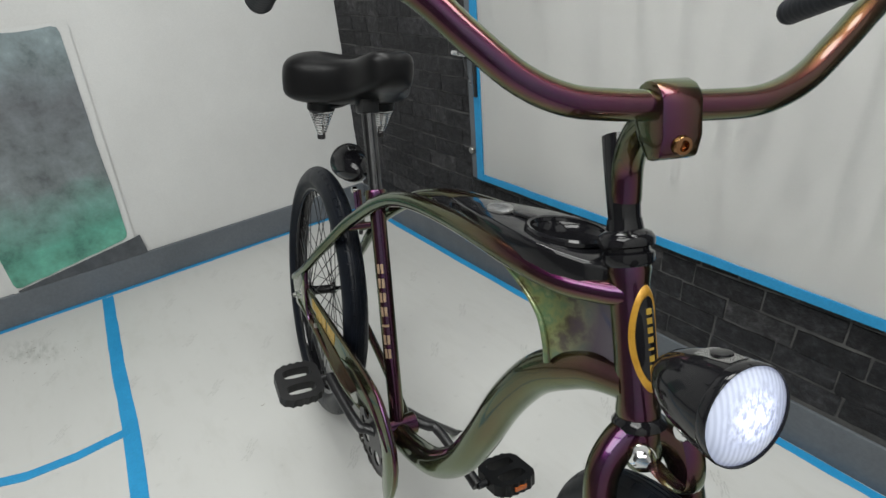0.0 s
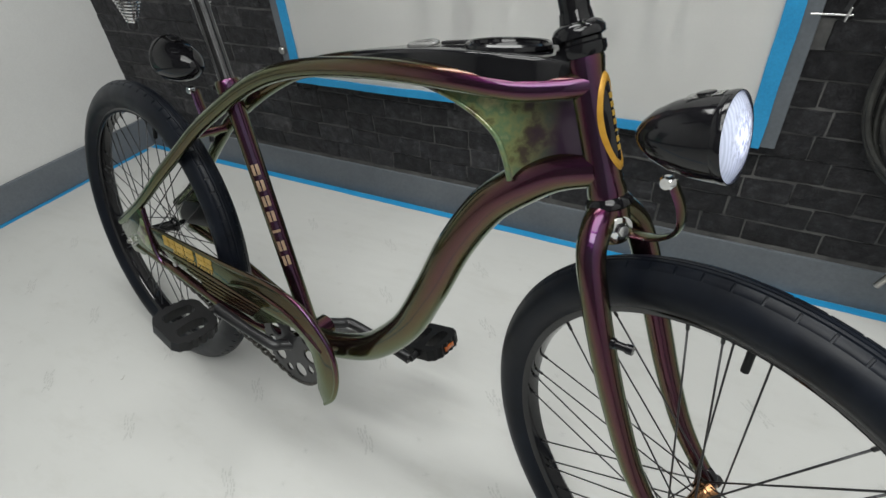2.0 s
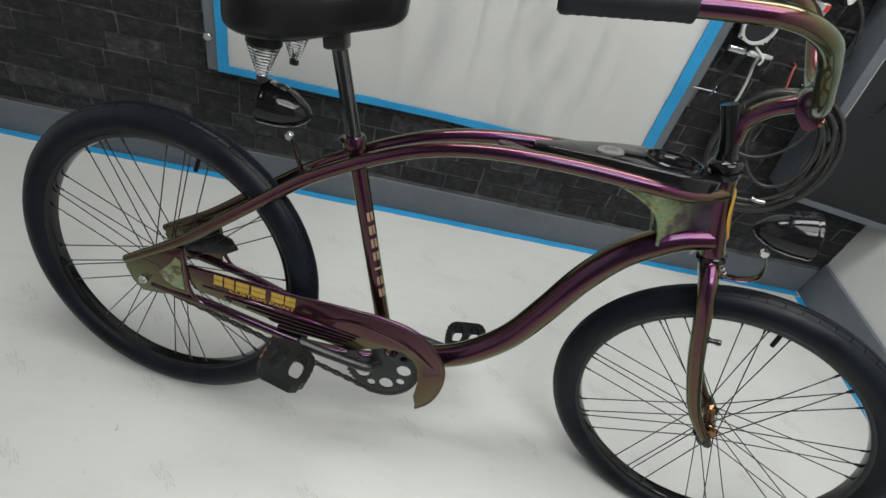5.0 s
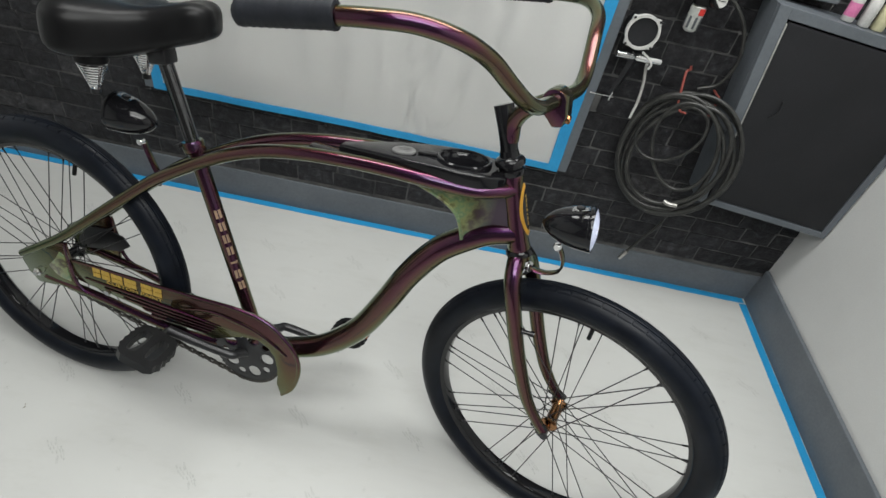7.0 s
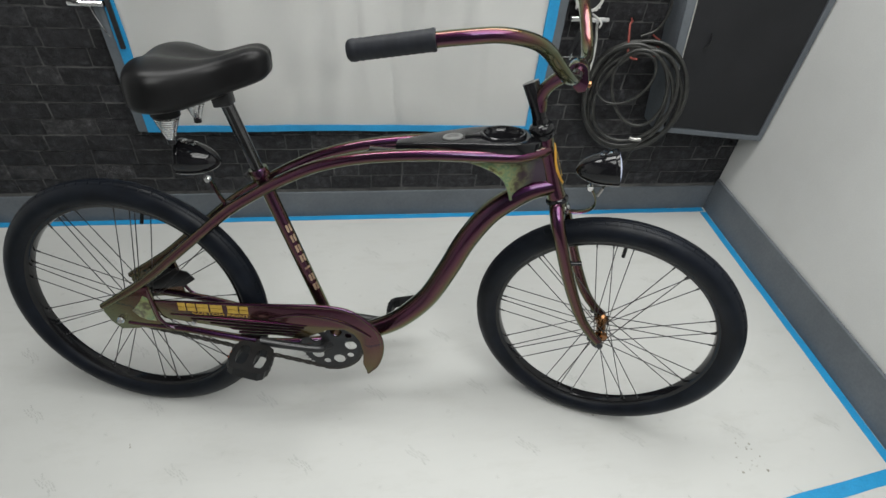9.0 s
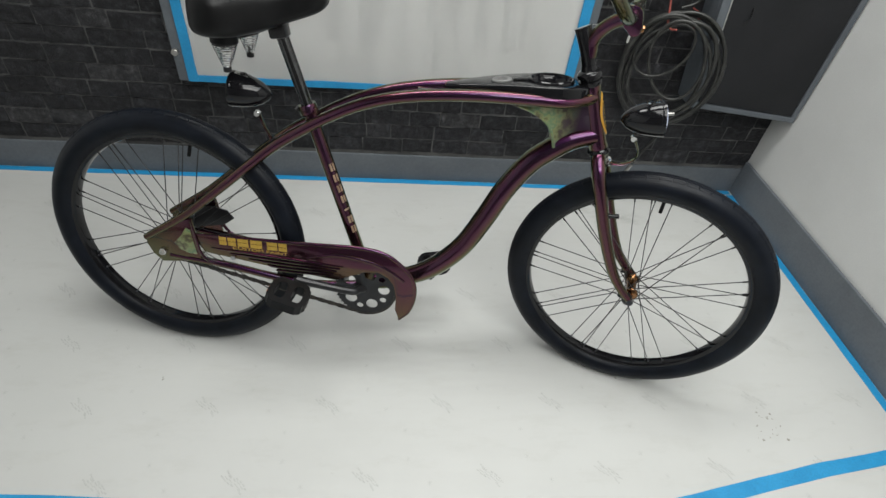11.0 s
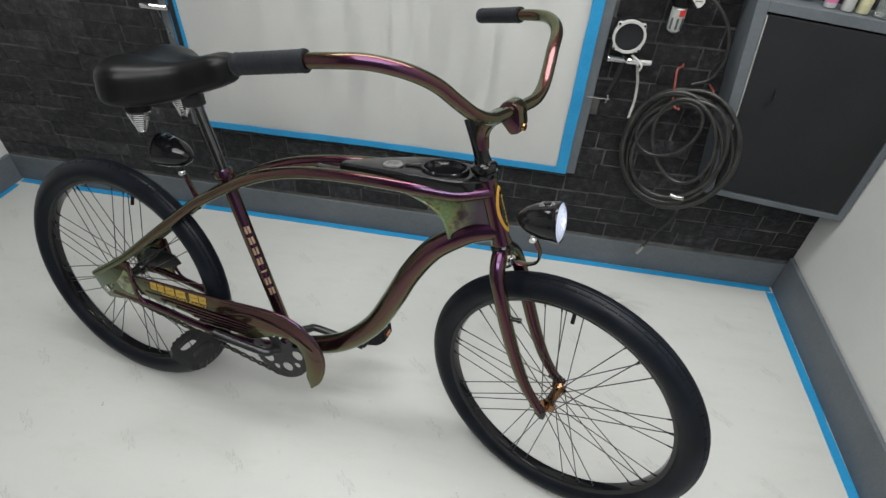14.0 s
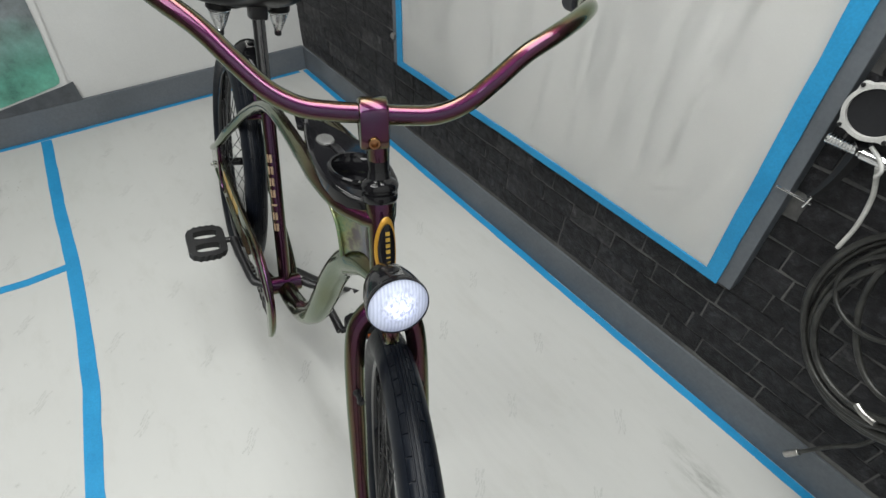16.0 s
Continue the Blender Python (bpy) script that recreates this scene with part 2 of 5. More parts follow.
def moved(bm, m):
    bmesh.ops.transform(bm, matrix=m, verts=bm.verts[:])
    return bm


def cyl_bm(a, b, r, sides=20, bevel=0.0):
    """A rod from a to b with softened rims."""
    a, b = Vector(a), Vector(b)
    h = (b - a).length
    e = min(bevel or r * 0.12, h * 0.2)
    bm = lathe_bm([(0, 0), (r - e, 0), (r, e), (r, h - e), (r - e, h), (0, h)], sides)
    return moved(bm, Matrix.Translation(a) @ (b - a).to_track_quat("Z", "Y").to_matrix().to_4x4())


def plate_bm(outline, y0, y1, bevel=0.0015, hole=None):
    """A flat plate in the x-z plane between y0 and y1."""
    bm = bmesh.new()
    f = bm.faces.new([bm.verts.new((x, y0, z)) for x, z in outline])
    ext = bmesh.ops.extrude_face_region(bm, geom=[f])
    bmesh.ops.translate(bm, verts=[v for v in ext["geom"] if isinstance(v, bmesh.types.BMVert)], vec=(0, y1 - y0, 0))
    if bevel:
        bmesh.ops.recalc_face_normals(bm, faces=bm.faces[:])
        sharp = [e for e in bm.edges if len(e.link_faces) == 2 and e.calc_face_angle(0) > 0.6]
        bmesh.ops.bevel(bm, geom=sharp, offset=bevel, segments=2, affect="EDGES", profile=0.5)
    return bm


def text_mesh(words, size, depth, mat):
    cu = bpy.data.curves.new("lettering", "FONT")
    cu.body, cu.size, cu.extrude, cu.align_x, cu.align_y = words, size, depth, "CENTER", "CENTER"
    tmp = bpy.data.objects.new("lettering", cu)
    scene.collection.objects.link(tmp)
    bpy.context.view_layer.update()
    me = bpy.data.meshes.new_from_object(tmp.evaluated_get(bpy.context.evaluated_depsgraph_get()))
    bpy.data.objects.remove(tmp)
    me.materials.clear()
    me.materials.append(mat)
    return me


def structure(name, bm, mat, label, smooth=False):
    return tagged(part(name, bm, mat, None, "", smooth), label, name.split("_")[0], "", "structure")


# ---- the room ----
WY = 0.023
structure("floor", box_bm(LEFT - 0.2, RIGHT + 0.2, FRONT - 0.2, 0.2, -0.1, 0.0), FLOOR, "floor covered with a white scuffed masking sheet")
wall_north = structure("wall_north", box_bm(LEFT - 0.2, RIGHT + 0.2, WY + 0.006, 0.24, 0.0, CEIL), MORTAR, "dark mortar wall faced with charcoal painted bricks")
structure("wall_west", box_bm(LEFT - 0.2, LEFT, FRONT, WY + 0.012, 0.0, CEIL), WALLW, "plain off-white painted side wall")
structure("wall_east", box_bm(RIGHT, RIGHT + 0.2, FRONT, WY + 0.012, 0.0, CEIL), WALLW, "plain off-white painted side wall")
structure("wall_south", box_bm(LEFT - 0.2, RIGHT + 0.2, FRONT - 0.2, FRONT, 0.0, CEIL), DARKW, "plain dark painted wall behind the walk")
structure("ceiling", box_bm(LEFT - 0.2, RIGHT + 0.2, FRONT - 0.2, 0.2, CEIL, CEIL + 0.1), CEILW, "plain dark ceiling")

BB, SIDE = 0.114, 0.132
for nm, bm in (("baseboard_north", box_bm(LEFT, RIGHT, WY - 0.002, WY + 0.006, 0.0, BB, 0.002)),
               ("baseboard_west", box_bm(LEFT, LEFT + 0.014, FRONT, WY - 0.003, 0.0, SIDE - 0.012, 0.003)),
               ("baseboard_east", box_bm(RIGHT - 0.014, RIGHT, FRONT, WY - 0.003, 0.0, SIDE + 0.02, 0.003))):
    structure(nm, bm, GREYP, "slate grey painted skirting board")


def tape_strip(points, width, flat="z", wave=0.0012, seed=0, lift=0.0008):
    """A strip of tape along a line, with a slightly uneven edge. flat: the axis it lies against."""
    rnd = random.Random(seed)
    line = []
    for a, b in zip(points, points[1:]):
        a, b = Vector(a), Vector(b)
        k = max(2, int((b - a).length / 0.06))
        line += [a.lerp(b, i / k) for i in range(k)]
    line.append(Vector(points[-1]))
    nor = Vector((0, 0, 1)) if flat == "z" else Vector((0, -1, 0))
    bm = bmesh.new()
    rows = []
    for i, c in enumerate(line):
        d = (line[min(i + 1, len(line) - 1)] - line[max(i - 1, 0)]).normalized()
        side = d.cross(nor)
        w0, w1 = width / 2 + rnd.uniform(-wave, wave), width / 2 + rnd.uniform(-wave, wave)
        up = nor * (lift + rnd.uniform(0, 0.0005))
        rows.append([bm.verts.new(c + side * w0 + up), bm.verts.new(c - side * w1 + up), bm.verts.new(c - side * w1), bm.verts.new(c + side * w0)])
    for a, b in zip(rows, rows[1:]):
        for j in range(4):
            bm.faces.new((a[j], a[(j + 1) % 4], b[(j + 1) % 4], b[j]))
    bm.faces.new(rows[0])
    bm.faces.new(rows[-1][::-1])
    return bm


def tape(name_label, points, width, flat="z", seed=0, lift=0.0008):
    return tagged(part("masking_tape", tape_strip(points, width, flat, 0.0012, seed, lift), TAPE, None, "", False), name_label, "tape", "strips of blue tape")


# white sheet over the window opening
WX0, WX1, WZ0, WZ1 = 0.0, 1.23, 0.416, 1.95


def sheet_bm():
    bm = bmesh.new()
    nx, nz = 60, 60
    rows = []
    for j in range(nz + 1):
        row = []
        for i in range(nx + 1):
            x, z = WX0 - 0.028 + (WX1 - WX0 + 0.056) * i / nx, WZ0 - 0.015 + (WZ1 - WZ0) * j / nz
            edge = min(1.0, min(i, nx - i) / 6, j / 6)
            y = -0.010 - 0.004 * edge * (0.5 + noise.noise((x * 5.0, 0.3, z * 0.9))) - 0.002 * edge * noise.noise((x * 14, 2.0, z * 3))
            row.append(bm.verts.new((x, y, z)))
        rows.append(row)
    front = [bm.faces.new((rows[j][i], rows[j][i + 1], rows[j + 1][i + 1], rows[j + 1][i])) for j in range(nz) for i in range(nx)]
    bmesh.ops.solidify(bm, geom=front, thickness=0.001)
    return bm


window_1 = structure("window_1", sheet_bm(), SHEETW, "window opening masked with a taut white sheet", True)
part("window_frame", box_bm(-0.0255, 1.2515, 0.0015, WY + 0.012, WZ0 - 0.022, WZ0 + 0.03, 0.002), GREYP, window_1, "slate grey painted frame strip", False)
for x0, x1 in ((-0.062, -0.026), (1.252, 1.292)):
    part("window_frame", box_bm(x0, x1, -0.010, WY + 0.012, WZ0 - 0.022, WZ1, 0.002), GREYP, window_1, "slate grey painted frame strip", False)
tape("blue masking tape along the foot of a white sheet", [(-0.03, -0.0125, WZ0 - 0.010), (0.6, -0.0125, WZ0 - 0.005), (1.262, -0.0125, WZ0 - 0.012)], 0.022, "y", 1, 0.003)
tape("blue masking tape up the side of a white sheet", [(-0.014, -0.0125, WZ0 - 0.02), (-0.015, -0.0125, WZ1)], 0.030, "y", 2, 0.004)
tape("blue masking tape up the side of a white sheet", [(1.246, -0.0125, WZ0 - 0.022), (1.246, -0.0125, WZ1)], 0.034, "y", 3, 0.004)
# floor tape
tape("blue masking tape on the floor along grey skirting", [(LEFT + 0.02, WY - 0.0150, 0), (RIGHT - 0.02, WY - 0.0150, 0)], 0.025, "z", 4)
tape("blue masking tape on the floor along grey skirting", [(LEFT + 0.024, -0.025, 0), (LEFT + 0.024, -2.6, 0)], 0.020, "z", 5)
tape("blue masking tape on the floor along grey skirting", [(RIGHT - 0.028, -0.01, 0), (RIGHT - 0.028, -2.6, 0)], 0.026, "z", 6, 0.0014)
tape("long blue tape line across the white floor sheet", [(LEFT + 0.04, -1.163, 0), (-0.46, -1.196, 0), (-0.13, -1.210, 0), (0.08, -1.226, 0), (0.4, -1.258, 0), (0.7, -1.310, 0), (0.985, -1.330, 0)], 0.040, "z", 7, 0.0010)
tape("long blue tape line across the white floor sheet", [(0.975, -1.335, 0), (1.33, -1.264, 0), (1.77, -1.185, 0), (RIGHT - 0.045, -1.145, 0)], 0.036, "z", 8, 0.0010)
tape("blue tape line branching off across the floor sheet", [(-0.105, -1.22, 0), (-0.100, -1.34, 0), (-0.115, -1.45, 0), (-0.18, -1.6, 0), (-0.3, -1.9, 0)], 0.030, "z", 9, 0.0020)


# ---- the bicycle ----
def marble_paint():
    m, n, l, b = nodes_of("marbled_green_lacquer")
    swirl = noise_node(n, l, 26.0, 5.0, 0.55)
    col = ramp(n, l, swirl, [(0.30, (0.03, 0.012, 0.03)), (0.42, (0.07, 0.06, 0.02)), (0.50, (0.21, 0.24, 0.09)), (0.58, (0.11, 0.19, 0.09)), (0.68, (0.34, 0.35, 0.17)), (0.80, (0.06, 0.03, 0.04))])
    tc = n.new("ShaderNodeTexCoord")
    sep = n.new("ShaderNodeSeparateXYZ")
    l.new(tc.outputs["Object"], sep.inputs["Vector"])
    mr = n.new("ShaderNodeMapRange")
    mr.inputs["From Min"].default_value, mr.inputs["From Max"].default_value = 0.872, 0.932
    l.new(sep.outputs["X"], mr.inputs["Value"])
    l.new(mixc(n, l, col, (0.022, 0.007, 0.024), mr.outputs["Result"]), b.inputs["Base Color"])
    b.inputs["Roughness"].default_value, b.inputs["Metallic"].default_value = 0.3, 0.35
    b.inputs["Coat Weight"].default_value, b.inputs["Coat Roughness"].default_value = 1.0, 0.03
    return m


def lamp_lens(name, colour, strength):
    m, n, l, b = nodes_of(name)
    b.inputs["Base Color"].default_value = (*colour, 1)
    b.inputs["Roughness"].default_value = 0.1
    if strength:
        tc = n.new("ShaderNodeTexCoord")
        sep = n.new("ShaderNodeSeparateXYZ")
        l.new(tc.outputs["Object"], sep.inputs["Vector"])
        wave = n.new("ShaderNodeMath")
        wave.operation = "SINE"
        freq = n.new("ShaderNodeMath")
        freq.operation = "MULTIPLY"
        freq.inputs[1].default_value = 2 * math.pi / 0.0042
        l.new(sep.outputs["Y"], freq.inputs[0])
        l.new(freq.outputs["Value"], wave.inputs[0])
        half = n.new("ShaderNodeMapRange")
        half.inputs["From Min"].default_value = -1.0
        l.new(wave.outputs["Value"], half.inputs["Value"])
        flute = ramp(n, l, half.outputs["Result"], [(0.1, (0.55, 0.58, 0.68)), (0.8, (1.0, 1.0, 1.0))])
        glint = ramp(n, l, noise_node(n, l, 190.0, 4.0, 0.65, stretch=(1.0, 1.3, 0.7)), [(0.40, (0.25, 0.27, 0.36)), (0.58, (1.0, 1.0, 1.0))])
        off = n.new("ShaderNodeVectorMath")
        off.operation = "DISTANCE"
        off.inputs[1].default_value = (0.088, 0.0, 0.003)
        l.new(tc.outputs["Object"], off.inputs[0])
        far = n.new("ShaderNodeMath")
        far.operation = "DIVIDE"
        far.inputs[1].default_value = 0.036
        l.new(off.outputs["Value"], far.inputs[0])
        bowl = ramp(n, l, far.outputs["Value"], [(0.06, (1.0, 1.0, 1.0)), (0.26, (0.62, 0.65, 0.78)), (0.55, (0.26, 0.28, 0.37)), (0.95, (0.11, 0.12, 0.17))])
        inner = ramp(n, l, far.outputs["Value"], [(0.45, (1, 1, 1)), (0.80, (0, 0, 0))])
        lum = mixc(n, l, mixc(n, l, flute, glint, inner), bowl, 1.0, "MULTIPLY")
        l.new(lum, b.inputs["Emission Color"])
        b.inputs["Emission Strength"].default_value = strength
    b.inputs["Coat Weight"].default_value = 0.6
    return m


MARBLE = marble_paint()
LIT = lamp_lens("lit_lamp_lens", (0.35, 0.38, 0.44), 1.9)
REDLENS = lamp_lens("red_lamp_lens", (0.25, 0.01, 0.01), 0)
STICKER = surface("pale_oval_badge", (0.10, 0.10, 0.099), (0.14, 0.14, 0.138), 90, 0.25, 0, 400, 0.02, 0.0002)

bike = new("cruiser_bicycle")
bike.matrix_world = pose(0.0891, -0.7289, -0.0149, 0, 0, -8.20) @ pose(0, 0, 0, -10.17, 0, 0) @ pose(0, 0, 0, 0, -0.25, 0)
tagged(bike, "beach cruiser bicycle in purple-green colour-shift paint, leaning on its kickstand", "bicycle")
WHEEL = 0.9525
HUB_R = Vector((0.0124, -0.0061, 0.3326))
AXLE_R = Vector((-0.003, 0.0, 0.3225))
CRANK = Vector((0.493, 0.0, 0.262))
HEAD = Vector((0.9874, 0.0, 0.6923))
RAKE = 20.8
FRAME_HEAD = Matrix.Translation(HEAD) @ pose(0, 0, 0, 0, -RAKE, 0)
STEER = FRAME_HEAD @ pose(0, 0, 0, 0, 0, -17.0)


def both(pts):
    return pts, [(x, -y, z) for x, y, z in pts]


# main tubes
TOP = [(-0.040, -0.064, 0.356), (-0.017, -0.0635, 0.372), (0.030, -0.062, 0.404), (0.079, -0.060, 0.4405), (0.151, -0.054, 0.5045), (0.219, -0.0435, 0.565), (0.285, -0.035, 0.6215), (0.349, -0.031, 0.665), (0.4115, -0.031, 0.703),
       (0.4725, -0.032, 0.733), (0.532, -0.0345, 0.7535), (0.591, -0.0375, 0.767), (0.649, -0.0405, 0.776), (0.707, -0.043, 0.7825), (0.764, -0.0455, 0.7865), (0.822, -0.046, 0.7885), (0.888, -0.036, 0.7875), (0.930, -0.018, 0.792), (0.950, -0.006, 0.796)]
for pts in both(TOP):
    part("top_tube", sweep_bm(pts, [0.008, 0.0105, 0.012, 0.0125, 0.0125, 0.013, 0.013], 18, 6), PAINT, bike, "arched top tube running on as seat stay")
DOWN = [(0.493, 0, 0.255), (0.545, 0, 0.264), (0.619, 0, 0.295), (0.670, 0, 0.332), (0.724, 0, 0.395), (0.766, 0, 0.478), (0.802, 0, 0.5605), (0.842, 0, 0.627), (0.879, 0, 0.665), (0.926, 0, 0.698), (0.976, 0, 0.716)]
part("down_tube", sweep_bm(DOWN, [0.0220, 0.0240, 0.0255, 0.0255, 0.0250, 0.0245, 0.020], 22, 8), PAINT, bike, "S-curved down tube")
seat_lo, seat_hi = CRANK, Vector((0.350, 0, 0.700))
seat_dir = (seat_hi - seat_lo).normalized()
seat_tube = part("seat_tube", cyl_bm(seat_lo, seat_hi, 0.0150, 24), PAINT, bike, "purple seat tube with a pale gold brand mark")
part("bottom_bracket", cyl_bm(CRANK + Vector((0, -0.037, 0)), CRANK + Vector((0, 0.037, 0)), 0.022, 28, 0.002), PAINT, bike)
part("head_tube", moved(lathe_bm([(0, -0.006), (0.0195, -0.006), (0.0205, 0.001), (0.0185, 0.012), (0.0180, 0.07), (0.0185, 0.120), (0.0205, 0.132), (0.0195, 0.138), (0, 0.138)], 28), FRAME_HEAD), PAINT, bike)

# gusset between the tubes at the head
GUS = [(0.700, 0.778), (0.755, 0.776), (0.800, 0.768), (0.829, 0.758), (0.853, 0.745), (0.869, 0.730), (0.880, 0.708), (0.887, 0.686), (0.905, 0.688), (0.935, 0.701), (0.970, 0.717), (0.951, 0.768), (0.934, 0.800), (0.860, 0.790), (0.780, 0.788)]


def gusset_bm(side):
    """One pressed cheek: a dished skin from the cut edge to the tubes, with some depth."""
    edge = spline([(x, 0, z) for x, z in GUS[:8]], 5)
    wall = spline([(x, 0, z) for x, z in ((0.712, 0.786), (0.780, 0.788), (0.860, 0.790), (0.934, 0.800), (0.951, 0.768), (0.970, 0.717), (0.935, 0.701), (0.905, 0.688))], 5)
    bm = bmesh.new()
    rows = []
    for p, q in zip(edge, wall):
        row = []
        for k in range(9):
            f = k / 8
            c = p.lerp(q, f)
            near = min(1.0, max(0.0, (c.x - 0.80) / 0.155))
            y = 0.0355 - 0.022 * near * near * (3 - 2 * near) - 0.006 * math.sin(math.pi * f)
            row.append(bm.verts.new((c.x, side * y, c.z)))
        rows.append(row)
    for a, b in zip(rows, rows[1:]):
        for k in range(8):
            bm.faces.new((a[k], b[k], b[k + 1], a[k + 1]))
    bmesh.ops.recalc_face_normals(bm, faces=bm.faces[:])
    bmesh.ops.solidify(bm, geom=bm.faces[:], thickness=-0.003)
    return bm


for side in (-1, 1):
    cheek = part("gusset", gusset_bm(side), MARBLE, bike, "pressed gusset cheek in marbled green lacquer")
    part("gusset_rim", sweep_bm([(x, side * (0.0340 - 0.022 * max(0.0, min(1.0, (x - 0.80) / 0.155)) ** 1.6), z) for x, z in GUS[:8]], [0.0020, 0.0028, 0.0032, 0.0034, 0.0034], 12, 6), MARBLE, cheek)
web = [Vector((x, 0, z)) for x, z in GUS[:8]]
bm = bmesh.new()
rows = [[bm.verts.new((c.x, y, c.z)) for y in (-0.033 + 0.018 * max(0.0, (c.x - 0.80) / 0.155), 0.033 - 0.018 * max(0.0, (c.x - 0.80) / 0.155))] for c in spline(web, 5)]
for a, b in zip(rows, rows[1:]):
    bm.faces.new((a[0], a[1], b[1], b[0]))
bmesh.ops.solidify(bm, geom=bm.faces[:], thickness=0.002)
part("gusset_web", bm, PAINT, bike)


# brand marks: plain blocks down the right and left of the seat tube
down_dir = -seat_dir
out_r = Vector((math.cos(radians(42)), -math.sin(radians(42)), 0))
out_r = (out_r - down_dir * out_r.dot(down_dir)).normalized()
side_dir = down_dir.cross(out_r)
for i in range(7):
    c = seat_lo.lerp(seat_hi, 0.700 - i * 0.0600)
    thin = i == 4
    bars = [(-0.0025, -0.0070, 0.0025, 0.0070)] if thin else [(-0.0092, -0.0064, 0.0092, -0.0010), (-0.0092, 0.0010, 0.0092, 0.0064)]
    shape = bmesh.new()
    for a0, b0, a1, b1 in bars:
        for b2, b3 in ((b0, (b0 + b1) / 2), ((b0 + b1) / 2, b1)):
            quad = []
            for a, b in ((a0, b2), (a1, b2), (a1, b3), (a0, b3)):
                turn = b / 0.0153
                quad.append(shape.verts.new(c + down_dir * a + (out_r * math.cos(turn) + side_dir * math.sin(turn)) * 0.0154))
            shape.faces.new(quad)
    bmesh.ops.solidify(shape, geom=shape.faces[:], thickness=0.0005)
    part("brand_mark", shape, CREAM, seat_tube, "", False)

# head badge


def oval_bm(a, b, r, bulge, dz, inner=0.0):
    bm = bmesh.new()
    rings = []
    for f in ([inner] if inner else [0.0]) + [inner + (1 - inner) * k / 4 for k in range(1, 5)]:
        ring = []
        for j in range(36):
            t = 2 * math.pi * j / 36
            y, z = b * f * math.cos(t), a * f * math.sin(t)
            x = math.sqrt(max(r * r - y * y, 0)) + bulge * (1 - ((f - 0.5 * (1 + inner)) / (0.5 * (1 - inner) + 1e-6)) ** 2 if inner else 1 - 0.3 * f * f)
            ring.append(bm.verts.new((x, y, z + dz)))
        rings.append(ring)
    for p, q in zip(rings, rings[1:]):
        for j in range(36):
            try:
                bm.faces.new((p[j], p[(j + 1) % 36], q[(j + 1) % 36], q[j]))
            except ValueError:
                pass
    if not inner:
        bmesh.ops.remove_doubles(bm, verts=bm.verts[:], dist=1e-6)
    return bm


badge = part("head_badge", moved(oval_bm(0.049, 0.0160, 0.0185, 0.0026, 0.070, 0.77), FRAME_HEAD), OCHRE, bike, "oval head badge with an amber gold rim")
part("badge_field", moved(oval_bm(0.039, 0.0127, 0.0188, 0.0016, 0.070), FRAME_HEAD), BLACK, badge, "black centre of the badge")
for i in range(7):
    z = 0.070 + 0.0255 - i * 0.0085
    bm = box_bm(0.0190, 0.0207, -0.0030, 0.0030, z - (0.0010 if i == 4 else 0.0027), z + (0.0010 if i == 4 else 0.0027))
    part("brand_mark", moved(bm, FRAME_HEAD), GOLD, badge, "", False)

# headset
part("upper_headset", moved(lathe_bm([(0, 0.136), (0.0215, 0.136), (0.0240, 0.140), (0.0240, 0.147), (0.0205, 0.149), (0.0205, 0.152), (0.0250, 0.154), (0.0255, 0.160), (0.0225, 0.165), (0.0165, 0.168), (0.0150, 0.178), (0, 0.178)], 30), FRAME_HEAD), BLACK, bike, "stacked gloss black headset rings")
part("lower_headset", moved(lathe_bm([(0, -0.004), (0.0205, -0.004), (0.0245, -0.009), (0.0245, -0.014), (0.0205, -0.017), (0, -0.017)], 30), FRAME_HEAD), BLACK, bike)

